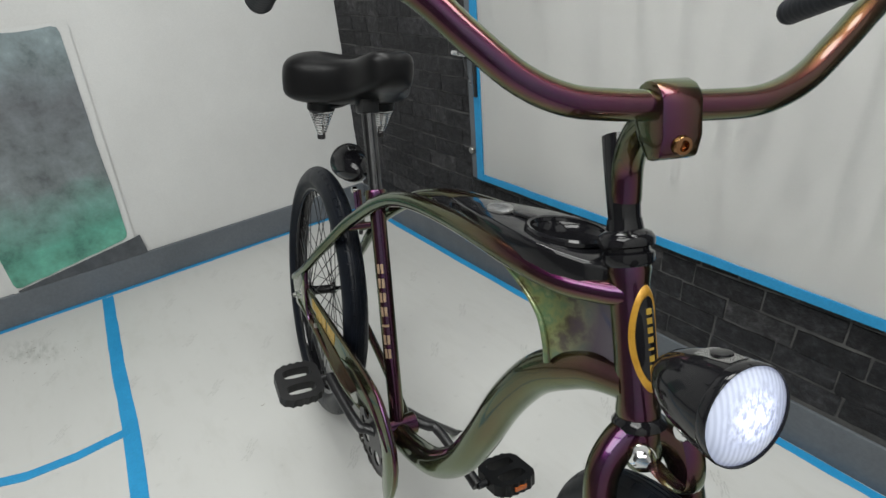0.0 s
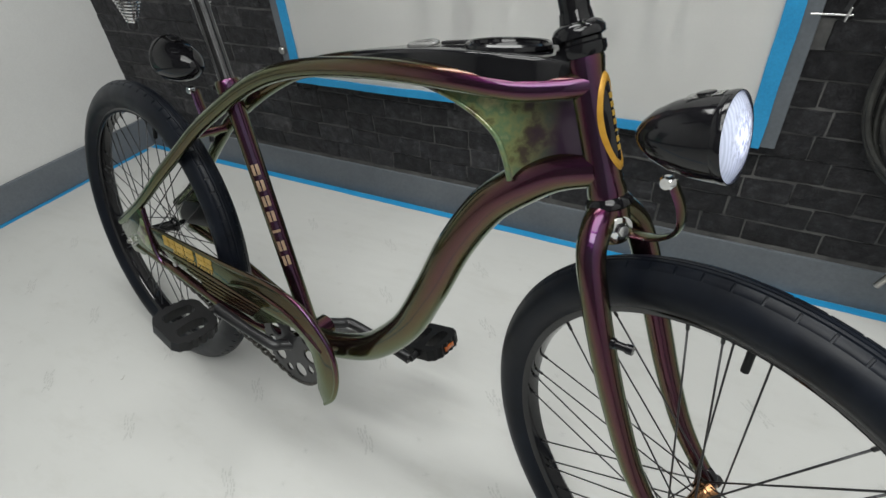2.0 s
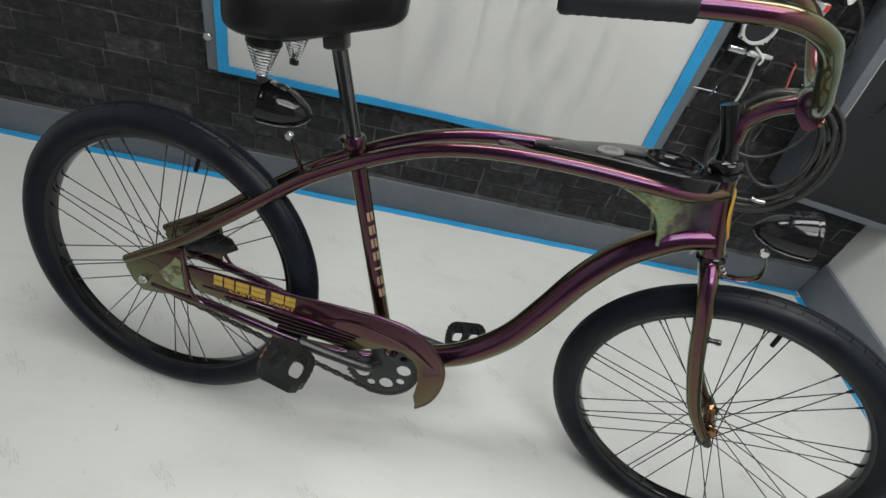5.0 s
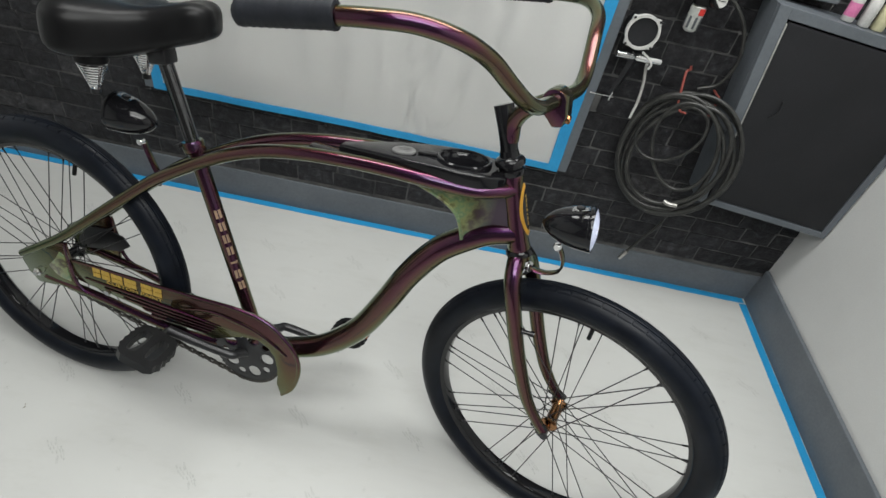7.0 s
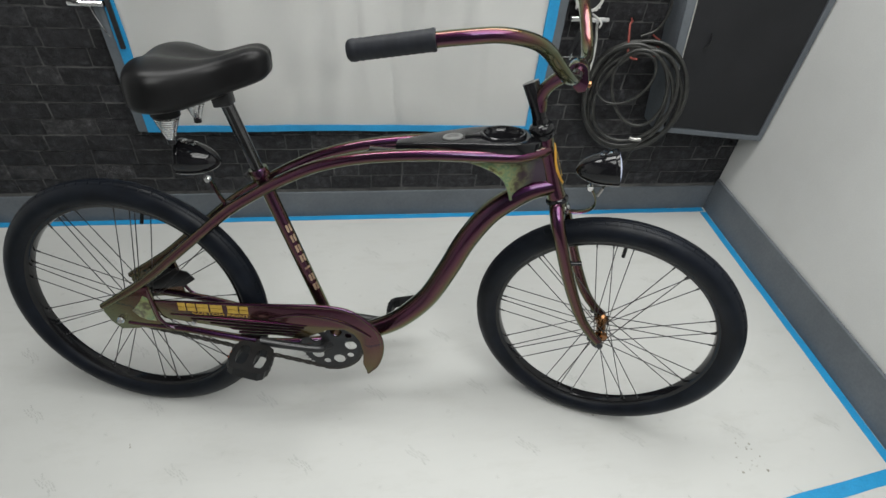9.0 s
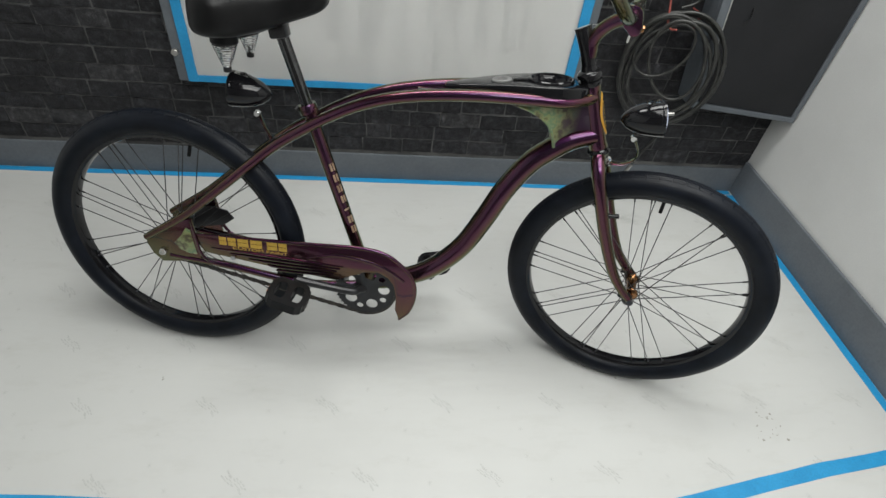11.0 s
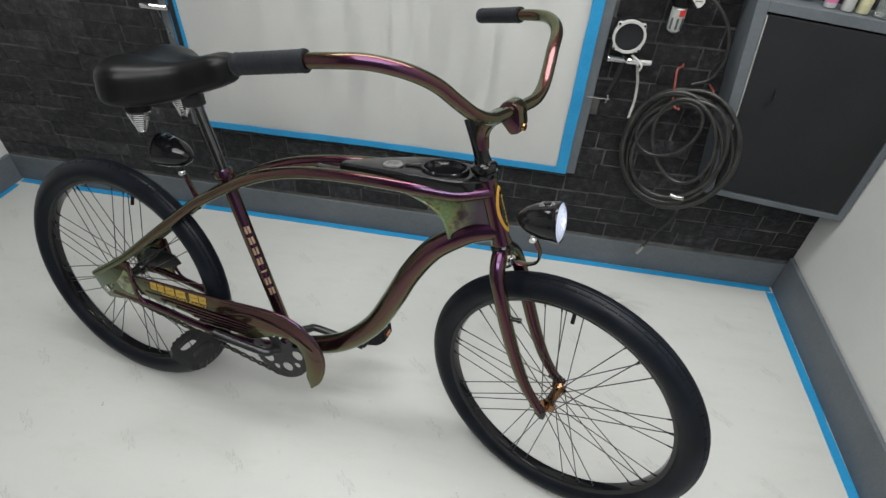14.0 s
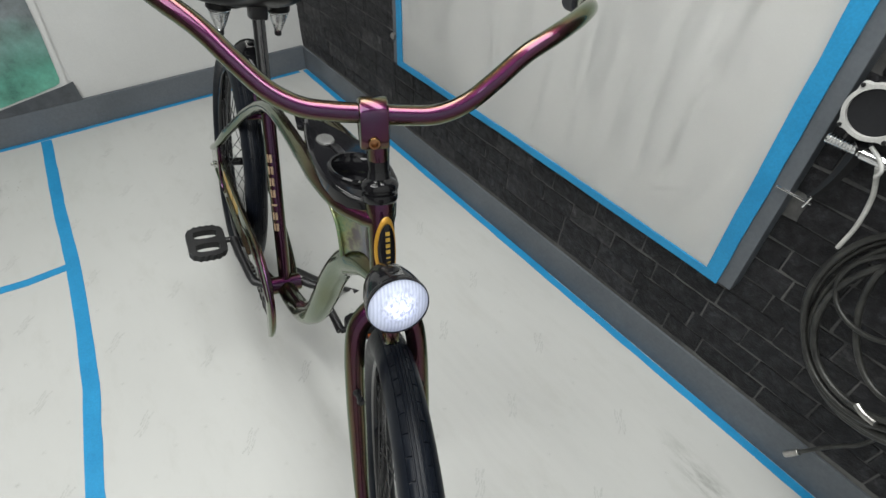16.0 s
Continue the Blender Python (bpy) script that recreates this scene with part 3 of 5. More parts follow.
# fork, built in the steering frame: z along the steering axis, x forward
FHUB = Vector((0.0395, 0.0044, -0.3967))
part("fork_crown", moved(lathe_bm([(0, -0.010), (0.0195, -0.010), (0.0200, -0.020), (0.0185, -0.045), (0.012, -0.055), (0, -0.055)], 24), STEER), PAINT, bike, "fork crown")
BLADE = [(0.0, -0.004, -0.018), (0.0, -0.022, -0.028), (0.0, -0.040, -0.052), (0.0, -0.047, -0.095), (-0.001, -0.0495, -0.170), (0.001, -0.0500, -0.245), (0.008, -0.0505, -0.315), (0.022, -0.0505, -0.363), (0.0375, -0.0505, -0.396)]
for pts in both(BLADE):
    blade = part("fork_blade", moved(sweep_bm(pts, [0.0175, 0.0165, 0.0155, 0.0150, 0.0145, 0.013, 0.011, 0.0095], 18, 8), STEER), PAINT, bike, "raked fork blade")
    y = pts[-1][1]
    s = 1 if y > 0 else -1
    part("fork_end", moved(plate_bm([(0.0325 + 0.013 * math.cos(a), -0.391 + 0.019 * math.sin(a)) for a in [k * math.pi / 8 for k in range(16)]], y - 0.004, y + 0.004, 0.001), STEER), BLACK, blade, "dark fork end with an eyelet")
    part("eyelet", moved(lathe_bm([(0.0030, -0.003), (0.0070, -0.003), (0.0070, 0.003), (0.0030, 0.003)], 16, "y", None, True), STEER @ Matrix.Translation((0.0185, y, -0.3790))), BLACK, blade)
    part("axle_nut", moved(cyl_bm((FHUB.x, s * 0.0545, FHUB.z), (FHUB.x, s * 0.0625, FHUB.z), 0.0085, 6), STEER), SATIN, blade, "dark axle nut")
    a, b = Vector((0.006, y * 0.97, -0.150)), Vector((0.034, y * 0.84, -0.158))
    part("brake_boss", moved(lathe_bm([(0, 0), (0.0066, 0), (0.0066, 0.009), (0.0046, 0.0105), (0.0044, 0.021), (0.0056, 0.022), (0.0056, 0.029), (0, 0.030)], 14), STEER @ Matrix.Translation(a) @ (b - a).to_track_quat("Z", "Y").to_matrix().to_4x4()), BLACK, blade, "short black brake post")
BOLT_M = STEER @ Matrix.Translation((0.016, -0.009, -0.036)) @ pose(0, 0, 0, 0, 10, -28)
washer = part("crown_washer", moved(lathe_bm([(0, 0), (0.0128, 0), (0.0128, 0.0016), (0.0118, 0.0024), (0, 0.0024)], 28, "x"), BOLT_M), CHROME, bike, "chrome crown washer")
part("crown_bolt", moved(lathe_bm([(0.0074, 0.002), (0.0074, 0.0075), (0.0060, 0.0088), (0, 0.0090)], 6, "x"), BOLT_M), CHROME, washer, "chrome crown bolt")

# wheels


def tyre_bm():
    """Balloon tyre: smooth wall, ribbed crown, short cuts across the shoulder."""
    bm = bmesh.new()
    blocks, steps = 72, (0.0, 0.015, 0.085, 0.10, 0.40, 0.70)
    prof = [(0.2800, -0.013), (0.2845, -0.0185), (0.292, -0.0245), (0.302, -0.0268), (0.312, -0.0250), (0.3195, -0.0212), (0.3240, -0.0176), (0.3258, -0.0158), (0.3250, -0.0152), (0.3278, -0.0138), (0.3300, -0.0110), (0.3313, -0.0082), (0.3303, -0.0076), (0.3305, -0.0066), (0.3322, -0.0060), (0.3330, -0.0034), (0.3319, -0.0029), (0.3319, -0.0021), (0.3332, -0.0016), (0.3333, 0.0)]
    cuts = [0.0080 < abs(y) < 0.0140 and r > 0.327 for r, y in prof]
    prof = [((r + 0.0055 * max(0.0, (r - 0.28) / 0.053)) * WHEEL, y * 1.04) for r, y in prof]
    prof += [(r, -y) for r, y in prof[-2::-1]]
    cuts += cuts[-2::-1]
    rows = []
    for j in range(blocks):
        for i, f in enumerate(steps):
            row = []
            for (r, y), cut in zip(prof, cuts):
                # the two shoulders are cut half a block apart
                a = 2 * math.pi * (j + f + (0.5 if y > 0 else 0.0)) / blocks if abs(y) > 0.0062 else 2 * math.pi * (j + f + 0.25) / blocks
                if cut and i in (1, 2):
                    r -= 0.0022
                row.append(bm.verts.new((r * math.cos(a), y, r * math.sin(a))))
            rows.append(row)
    for p, q in zip(rows, rows[1:] + rows[:1]):
        for k in range(len(prof) - 1):
            bm.faces.new((p[k], q[k], q[k + 1], p[k + 1]))
    return bm


def rim_bm():
    prof = [(0.2710, -0.0060), (0.2725, -0.0115), (0.2790, -0.0150), (0.2860, -0.0158), (0.2868, -0.0135), (0.2800, -0.0120), (0.2770, 0.0), (0.2800, 0.0120), (0.2868, 0.0135), (0.2860, 0.0158), (0.2790, 0.0150), (0.2725, 0.0115), (0.2710, 0.0060)]
    return lathe_bm([(r * WHEEL, y) for r, y in prof], 128, "y", None, True)


TYRE_MESH = mesh_of("tyre", tyre_bm(), RUBBER)
TYRE_MESH.set_sharp_from_angle(angle=radians(38))
RIM_MESH = mesh_of("rim", rim_bm(), BLACK)
RIM_MESH.set_sharp_from_angle(angle=radians(35))
SPOKES = {}
for side in (-1, 1):
    for turn in (-1, 1):
        a = turn * radians(66)
        p0 = Vector((0.0160, side * (0.0300 + 0.0016 * turn), 0))
        p1 = Vector((0.2735 * WHEEL * math.cos(a), side * 0.002, 0.2735 * WHEEL * math.sin(a)))
        bm = sweep_bm([p0, p0.lerp(p1, 0.5), p1 * 0.955 + p0 * 0.045], 0.00115, 6, 2, smooth_line=False)
        sweep_bm([p1 * 0.95 + p0 * 0.05, p1], 0.0021, 6, 2, smooth_line=False, bm=bm)
        SPOKES[(side, turn)] = mesh_of("spoke", bm, SPOKE)


def wheel(name, m, hub_mat, hub_label, label, spin):
    rim = new(name, RIM_MESH)
    rim.parent, rim.matrix_local = bike, m @ pose(0, 0, 0, 0, spin, 0)
    rim["label"] = label
    t = new("tyre", TYRE_MESH)
    t.parent = rim
    t["label"] = "black ribbed balloon tyre"
    hub = lathe_bm([(0, -0.052), (0.0055, -0.052), (0.0055, -0.036), (0.011, -0.0350), (0.0165, -0.0325), (0.0178, -0.0310), (0.0168, -0.0292), (0.0135, -0.0262), (0.0118, -0.018), (0.0115, 0.018), (0.0135, 0.0262), (0.0168, 0.0292), (0.0178, 0.0310), (0.0165, 0.0325), (0.011, 0.0350), (0.0055, 0.036), (0.0055, 0.052), (0, 0.052)], 32, "y")
    part("hub", hub, hub_mat, rim, hub_label)
    for side in (-1, 1):
        for turn in (-1, 1):
            for k in range(9):
                s = new("spoke", SPOKES[(side, turn)])
                s.parent = rim
                s.matrix_local = pose(0, 0, 0, 0, 40 * k + (0 if side < 0 else 10) + (0 if turn < 0 else 20), 0)
    valve = cyl_bm((0.226, 0.0, 0), (0.262, 0.0, 0), 0.0042, 10)
    part("valve_cap", valve, PLASTIC, rim, "black valve with its cap")
    return rim


wheel("front_wheel", STEER @ Matrix.Translation(FHUB) @ pose(0, 0, 0, -1.3, 0, 0), COPPER, "copper-coloured hub", "spoked front wheel with a gloss black rim", -70)
wheel("rear_wheel", Matrix.Translation(HUB_R) @ pose(0, 0, 0, -2.6, 0, -2.8), BLACK, "gloss black hub", "spoked rear wheel with a gloss black rim", -76.6)

# dropouts, stays and chain guard
DROP = [(-0.030, 0.372), (-0.040, 0.343), (-0.0270, 0.312), (-0.008, 0.292), (0.035, 0.2975), (0.061, 0.314), (0.090, 0.312), (0.086, 0.360), (0.080, 0.424), (0.050, 0.414)]
for s in (-1, 1):
    plate = part("dropout_plate", plate_bm(DROP, s * 0.060, s * 0.068, 0.0015), PAINT, bike, "fluted dropout plate", True)
    if s < 0:
        part("plate_panel", plate_bm([(0.030, 0.352), (0.044, 0.334), (0.062, 0.326), (0.081, 0.325), (0.078, 0.352), (0.074, 0.392), (0.064, 0.398), (0.052, 0.378)], -0.0692, -0.0675, 0.0006), MARBLE, plate, "pale green marbled centre")
    part("axle_nut", cyl_bm(AXLE_R + Vector((0, s * 0.0655, 0)), AXLE_R + Vector((0, s * 0.073, 0)), 0.0095, 6), CHROME, plate, "chrome axle nut")
    part("axle_end", cyl_bm(AXLE_R + Vector((0, s * 0.0715, 0)), AXLE_R + Vector((0, s * 0.079, 0)), 0.005, 12), STEEL, plate)
    stay = [(0.012, s * 0.062, 0.312), (0.138, s * 0.060, 0.298), (0.24, s * 0.056, 0.278), (0.330, s * 0.050, 0.262), (0.430, s * 0.036, 0.258), (0.480, s * 0.024, 0.260)]
    part("chain_stay", sweep_bm(stay, [0.009, 0.0095, 0.0095, 0.010, 0.011], 14, 6), PAINT, bike)
    part("stay_rim", sweep_bm([(x, s * 0.068, z) for x, z in ((0.078, 0.418), (0.084, 0.372), (0.090, 0.334), (0.104, 0.311), (0.120, 0.303))], [0.002, 0.0040, 0.0045, 0.0035, 0.002], 8, 5), PAINT, bike)

GUARD = [(0.076, 0.379), (0.140, 0.382), (0.207, 0.384), (0.342, 0.388), (0.420, 0.392), (0.466, 0.394), (0.515, 0.391), (0.545, 0.382), (0.566, 0.369), (0.592, 0.345), (0.609, 0.324), (0.619, 0.291), (0.618, 0.252), (0.606, 0.214), (0.584, 0.188), (0.572, 0.220), (0.573, 0.260), (0.565, 0.296), (0.550, 0.317), (0.526, 0.330),
         (0.490, 0.326), (0.450, 0.306), (0.421, 0.293), (0.337, 0.302), (0.240, 0.3145), (0.150, 0.3265), (0.100, 0.333)]
guard = part("chain_guard", plate_bm(GUARD, -0.0675, -0.0560, 0.002), PAINT, bike, "long fluted chain guard with a gold brand mark")
part("guard_flange", sweep_bm([(x, -0.0640, z) for x, z in GUARD[:15]], [0.003, 0.005, 0.005, 0.005, 0.005, 0.004], 10, 5), PAINT, guard)
part("guard_crease", sweep_bm([(0.350, -0.0685, 0.350), (0.420, -0.0695, 0.368), (0.490, -0.0695, 0.362), (0.540, -0.0695, 0.346), (0.592, -0.0685, 0.312)], [0.002, 0.0045, 0.005, 0.0045, 0.003], 10, 6, 0.6), PAINT, guard)
for i in range(5):
    z0, z1 = 0.351 - i * 0.0095, 0.350 - i * 0.0080
    part("guard_rib", sweep_bm([(0.118 + 0.045 * i, -0.0680, z0 - 0.001 * i - 0.003), (0.28, -0.0690, z0 - 0.008), (0.44 - 0.008 * i, -0.0680, z1 - 0.014)], [0.0015, 0.0032, 0.0032, 0.0015], 8, 6), PAINT, guard)
part("guard_bolt", cyl_bm((0.170, -0.066, 0.327), (0.170, -0.073, 0.327), 0.006, 6), STEEL, guard, "hexagon bolt")
# gold mark on the guard: plain bars for the brand, words beneath
for x0, x1 in ((0.141, 0.158), (0.162, 0.181), (0.185, 0.211), (0.216, 0.244), (0.256, 0.281), (0.284, 0.304)):
    for z0, z1 in ((0.3618, 0.3718), (0.3738, 0.3837)):
        part("brand_mark", box_bm(x0, x1, -0.0688, -0.0673, z0, z1), GOLD, guard, "", False)
me = text_mesh("CUSTOM PAINT", 0.0155, 0.0004, GOLD)
wide = max(v.co.x for v in me.vertices) - min(v.co.x for v in me.vertices)
tall = max(v.co.y for v in me.vertices) - min(v.co.y for v in me.vertices)
me.transform(Matrix.Diagonal((0.133 / wide, 0.0078 / tall, 1, 1)))
ob = new("lettering", me)
ob.parent, ob.matrix_local = guard, pose(0.238, -0.0684, 0.3553, 90, 0.8, 0)
ob["label"] = "gold words CUSTOM PAINT"

# chainring, cranks, pedals, chain


def holed_plate(outer, holes, y0, y1, bevel=0.0):
    bm = bmesh.new()
    edges = []
    for loop in [outer] + holes:
        vs = [bm.verts.new((x, y0, z)) for x, z in loop]
        edges += [bm.edges.new((a, b)) for a, b in zip(vs, vs[1:] + vs[:1])]
    bmesh.ops.triangle_fill(bm, use_beauty=True, use_dissolve=False, edges=edges)
    ext = bmesh.ops.extrude_face_region(bm, geom=bm.faces[:])
    bmesh.ops.translate(bm, verts=[v for v in ext["geom"] if isinstance(v, bmesh.types.BMVert)], vec=(0, y1 - y0, 0))
    return bm


def ring_pts(cx, cz, r, k, ph=0.0):
    return [(cx + r * math.cos(ph + 2 * math.pi * i / k), cz + r * math.sin(ph + 2 * math.pi * i / k)) for i in range(k)]


teeth = []
for i in range(44 * 4):
    a = 2 * math.pi * i / (44 * 4)
    r = (0.0735, 0.0745, 0.0785, 0.0745)[i % 4]
    teeth.append((r * math.cos(a), r * math.sin(a)))
holes = []
for i in range(5):
    a = radians(-68 + 72 * i)
    holes.append(ring_pts(0.047 * math.cos(a), 0.047 * math.sin(a), 0.0150, 22))
    a += radians(36)
    holes.append(ring_pts(0.054 * math.cos(a), 0.054 * math.sin(a), 0.0088, 18))
part("chainring", moved(holed_plate(teeth, holes, -0.052, -0.048), Matrix.Translation((CRANK.x, 0, CRANK.z))), SATIN, bike, "black chainring with round cut-outs", False)
crank_dir = Vector((-0.166, 0, 0.036)).normalized()
for s, d in ((-1, crank_dir), (1, -crank_dir)):
    a = CRANK + Vector((0, s * 0.040, 0))
    b = CRANK + d * 0.168 + Vector((0, s * 0.088, 0))
    mid1 = CRANK + d * 0.03 + Vector((0, s * 0.072, 0))
    arm = part("crank_arm", sweep_bm([a, a.lerp(mid1, 0.6), mid1, CRANK + d * 0.09 + Vector((0, s * 0.081, 0)), b], [0.011, 0.0105, 0.010, 0.0095, 0.011], 14, 6), SATIN, bike, "black steel crank arm")
    pc = b + Vector((0, s * 0.064, 0))
    outline = []
    half_x, half_y = 0.041, 0.045
    for sx in (1, -1):
        for k in range(13):
            t = -1 + 2 * k / 12
            yy = t * half_y * sx
            bulge = 0.018 * (1 - t ** 4) - 0.014 + (0.0032 if k % 2 else 0.0)
            outline.append((sx * (half_x + bulge), yy))
    slots = []
    for sx in (-1, 1):
        slots.append([(sx * 0.020 + 0.0125 * math.cos(q), 0.032 * math.sin(q) + 0.004 * math.sin(3 * q)) for q in [2 * math.pi * k / 20 for k in range(20)]])
    bm = holed_plate(outline, slots, -0.0115, 0.0115)
    # turn the plate flat: its y becomes height
    bm = moved(bm, Matrix.Translation(pc) @ pose(0, 0, 0, 0, 16 if s < 0 else -14, 0) @ Matrix(((1, 0, 0, 0), (0, 0, 1, 0), (0, 1, 0, 0), (0, 0, 0, 1))))
    pedal = part("pedal", bm, PLASTIC, bike, "black ribbed plastic pedal with two slots", False)
    part("pedal_axle", cyl_bm(b, pc + Vector((0, s * 0.03, 0)), 0.0075, 14), SATIN, pedal)
    for sx in (s,):
        part("reflector", moved(box_bm(sx * 0.0450, sx * 0.0490, -0.013, 0.013, -0.0045, 0.0045, 0.0015), Matrix.Translation(pc) @ pose(0, 0, 0, 0, 16 if s < 0 else -14, 0)), AMBER, pedal, "amber reflector")

chain = bmesh.new()


def chain_run(p, q):
    p, q = Vector(p), Vector(q)
    k = int((q - p).length / 0.0127)
    for i in range(k):
        c = p.lerp(q, (i + 0.5) / k)
        m = Matrix.Translation(c) @ (q - p).to_track_quat("X", "Z").to_matrix().to_4x4()
        for y in ((-0.0045, -0.0030), (0.0030, 0.0045)) if i % 2 else ((-0.0028, -0.0014), (0.0014, 0.0028)):
            bmesh.ops.create_cube(chain, size=1, matrix=m @ Matrix.LocRotScale((0, (y[0] + y[1]) / 2, 0), None, (0.0145, y[1] - y[0], 0.0062)))
        bmesh.ops.create_cube(chain, size=1, matrix=m @ Matrix.LocRotScale((0.0063, 0, 0), None, (0.0055, 0.0060, 0.0055)))


chain_run((0.012, -0.050, 0.296), (0.485, -0.050, 0.1855))
chain_run((0.012, -0.050, 0.362), (0.485, -0.050, 0.3385))
prev = None
for i in range(19):
    a = radians(-95 + 10 * i)
    p = Vector((CRANK.x + 0.0775 * math.cos(a), -0.050, CRANK.z + 0.0775 * math.sin(a)))
    if prev is not None:
        chain_run(prev, p)
    prev = p
part("chain", chain, CHAIN, bike, "dark oily roller chain", False)
part("rear_cog", moved(lathe_bm([(0.012, -0.0525), (0.030, -0.0525), (0.0345, -0.050), (0.030, -0.0475), (0.012, -0.0475)], 40, "y"), Matrix.Translation(HUB_R)), CHAIN, bike)

# kickstand
part("kickstand", sweep_bm([(0.430, 0.020, 0.258), (0.428, 0.045, 0.240), (0.412, 0.105, 0.178), (0.376, 0.205, 0.078), (0.366, 0.232, 0.052), (0.374, 0.247, 0.050), (0.390, 0.250, 0.057)], [0.011, 0.0085, 0.008, 0.008, 0.008, 0.0085, 0.009], 12, 6), SATIN, bike, "black steel kickstand folded down")
part("brake_arm", plate_bm([(-0.008, 0.325), (0.012, 0.322), (0.100, 0.340), (0.128, 0.362), (0.112, 0.384), (0.070, 0.392), (0.020, 0.382), (-0.010, 0.345)], 0.052, 0.057, 0.001), SATIN, bike, "black brake arm plate")

# tank with cup holder
def tank_top(x):
    s = (x - 0.64) / 0.285
    return 0.790 + 0.052 * s - 0.022 * s * s * s


TANK_W = [(0.640, 0.010), (0.668, 0.019), (0.700, 0.028), (0.740, 0.038), (0.780, 0.047), (0.820, 0.053), (0.858, 0.055), (0.892, 0.049), (0.918, 0.037), (0.934, 0.022), (0.938, 0.010)]
outer = [(x, -w) for x, w in TANK_W] + [(x, w) for x, w in TANK_W[::-1]]
cup = [(0.857 + 0.042 * math.cos(a), 0.036 * math.sin(a)) for a in [2 * math.pi * k / 40 for k in range(40)]]
bm = holed_plate(outer, [cup], 0.0, -0.034)
for v in bm.verts:
    x, d, y = v.co.x, v.co.y, v.co.z
    shrink = 0.90 if d < -0.01 else 1.0
    v.co = Vector((x, y * shrink, tank_top(x) + d))
bmesh.ops.recalc_face_normals(bm, faces=bm.faces[:])
bmesh.ops.bevel(bm, geom=[e for e in bm.edges if len(e.link_faces) == 2 and e.calc_face_angle(0) > 0.7 and abs(e.verts[0].co.z - tank_top(e.verts[0].co.x)) < 0.004], offset=0.005, segments=3, affect="EDGES", profile=0.5)
tank = part("tank", bm, BLACK, bike, "gloss black tank insert between the top tubes")
part("cup_holder", moved(lathe_bm([(0.041, 0.003), (0.0425, 0.0), (0.0405, -0.002), (0.037, -0.010), (0.034, -0.030), (0.0, -0.031)], 40), Matrix.Translation((0.857, 0, tank_top(0.857) + 0.001)) @ pose(0, 0, 0, 0, -4, 0) @ Matrix.Diagonal((1, 0.86, 1, 1))), BLACK, tank, "sunken gloss black cup holder")
part("cup_rim", moved(lathe_bm([(0.0400, 0.000), (0.0415, 0.0042), (0.0445, 0.0050), (0.0470, 0.0030), (0.0475, -0.001)], 44), Matrix.Translation((0.857, 0, tank_top(0.857))) @ pose(0, 0, 0, 0, -4, 0) @ Matrix.Diagonal((1, 0.88, 1, 1))), BLACK, tank)
part("oval_badge", moved(lathe_bm([(0, 0.003), (0.017, 0.0026), (0.0185, 0.001), (0.0185, -0.001)], 32), Matrix.Translation((0.755, -0.012, tank_top(0.755) + 0.002)) @ pose(0, 0, 0, 10, -9, 0) @ Matrix.Diagonal((1.15, 0.72, 1, 1))), STICKER, tank, "pale grey oval badge")
for i in range(3):
    part("badge_line", moved(box_bm(-0.011, 0.011, -0.0004, 0.0004, 0, 0.0003), Matrix.Translation((0.755, -0.017 + 0.004 * i, tank_top(0.755) + 0.0037 + 0.0012 * i)) @ pose(0, 0, 0, 10, -9, 0)), SATIN, tank, "", False)
part("latch", moved(box_bm(-0.016, 0.016, -0.006, 0.006, 0, 0.004, 0.0015), Matrix.Translation((0.795, -0.006, tank_top(0.795) + 0.0005)) @ pose(0, 0, 0, 0, -8, 0)), SATIN, tank, "dark metal latch")
part("tank_tongue", moved(plate_bm([(0.585, -0.010), (0.640, -0.020), (0.66, 0.0), (0.640, 0.020), (0.585, 0.010)], -0.002, 0.002, 0.0006), Matrix(((1, 0, 0, 0), (0, 0, 1, 0), (0, 1, 0, 0.771), (0, 0, 0, 1)))), BLACK, tank)

# seat post, collar, saddle
post_top = seat_hi + seat_dir * 0.165
part("seat_post", cyl_bm(seat_hi - seat_dir * 0.02, post_top, 0.0128, 24), GUNMETAL, bike, "polished dark steel seat post")
collar = part("seat_collar", moved(lathe_bm([(0.0150, -0.012), (0.0195, -0.012), (0.0205, -0.009), (0.0205, 0.006), (0.0190, 0.010), (0.0130, 0.010)], 28), Matrix.Translation(seat_hi) @ seat_dir.to_track_quat("Z", "Y").to_matrix().to_4x4()), PAINT, bike)
part("collar_bolt", cyl_bm(seat_hi + Vector((-0.024, -0.016, -0.004)), seat_hi + Vector((-0.024, 0.016, -0.004)), 0.0045, 12), SATIN, collar)


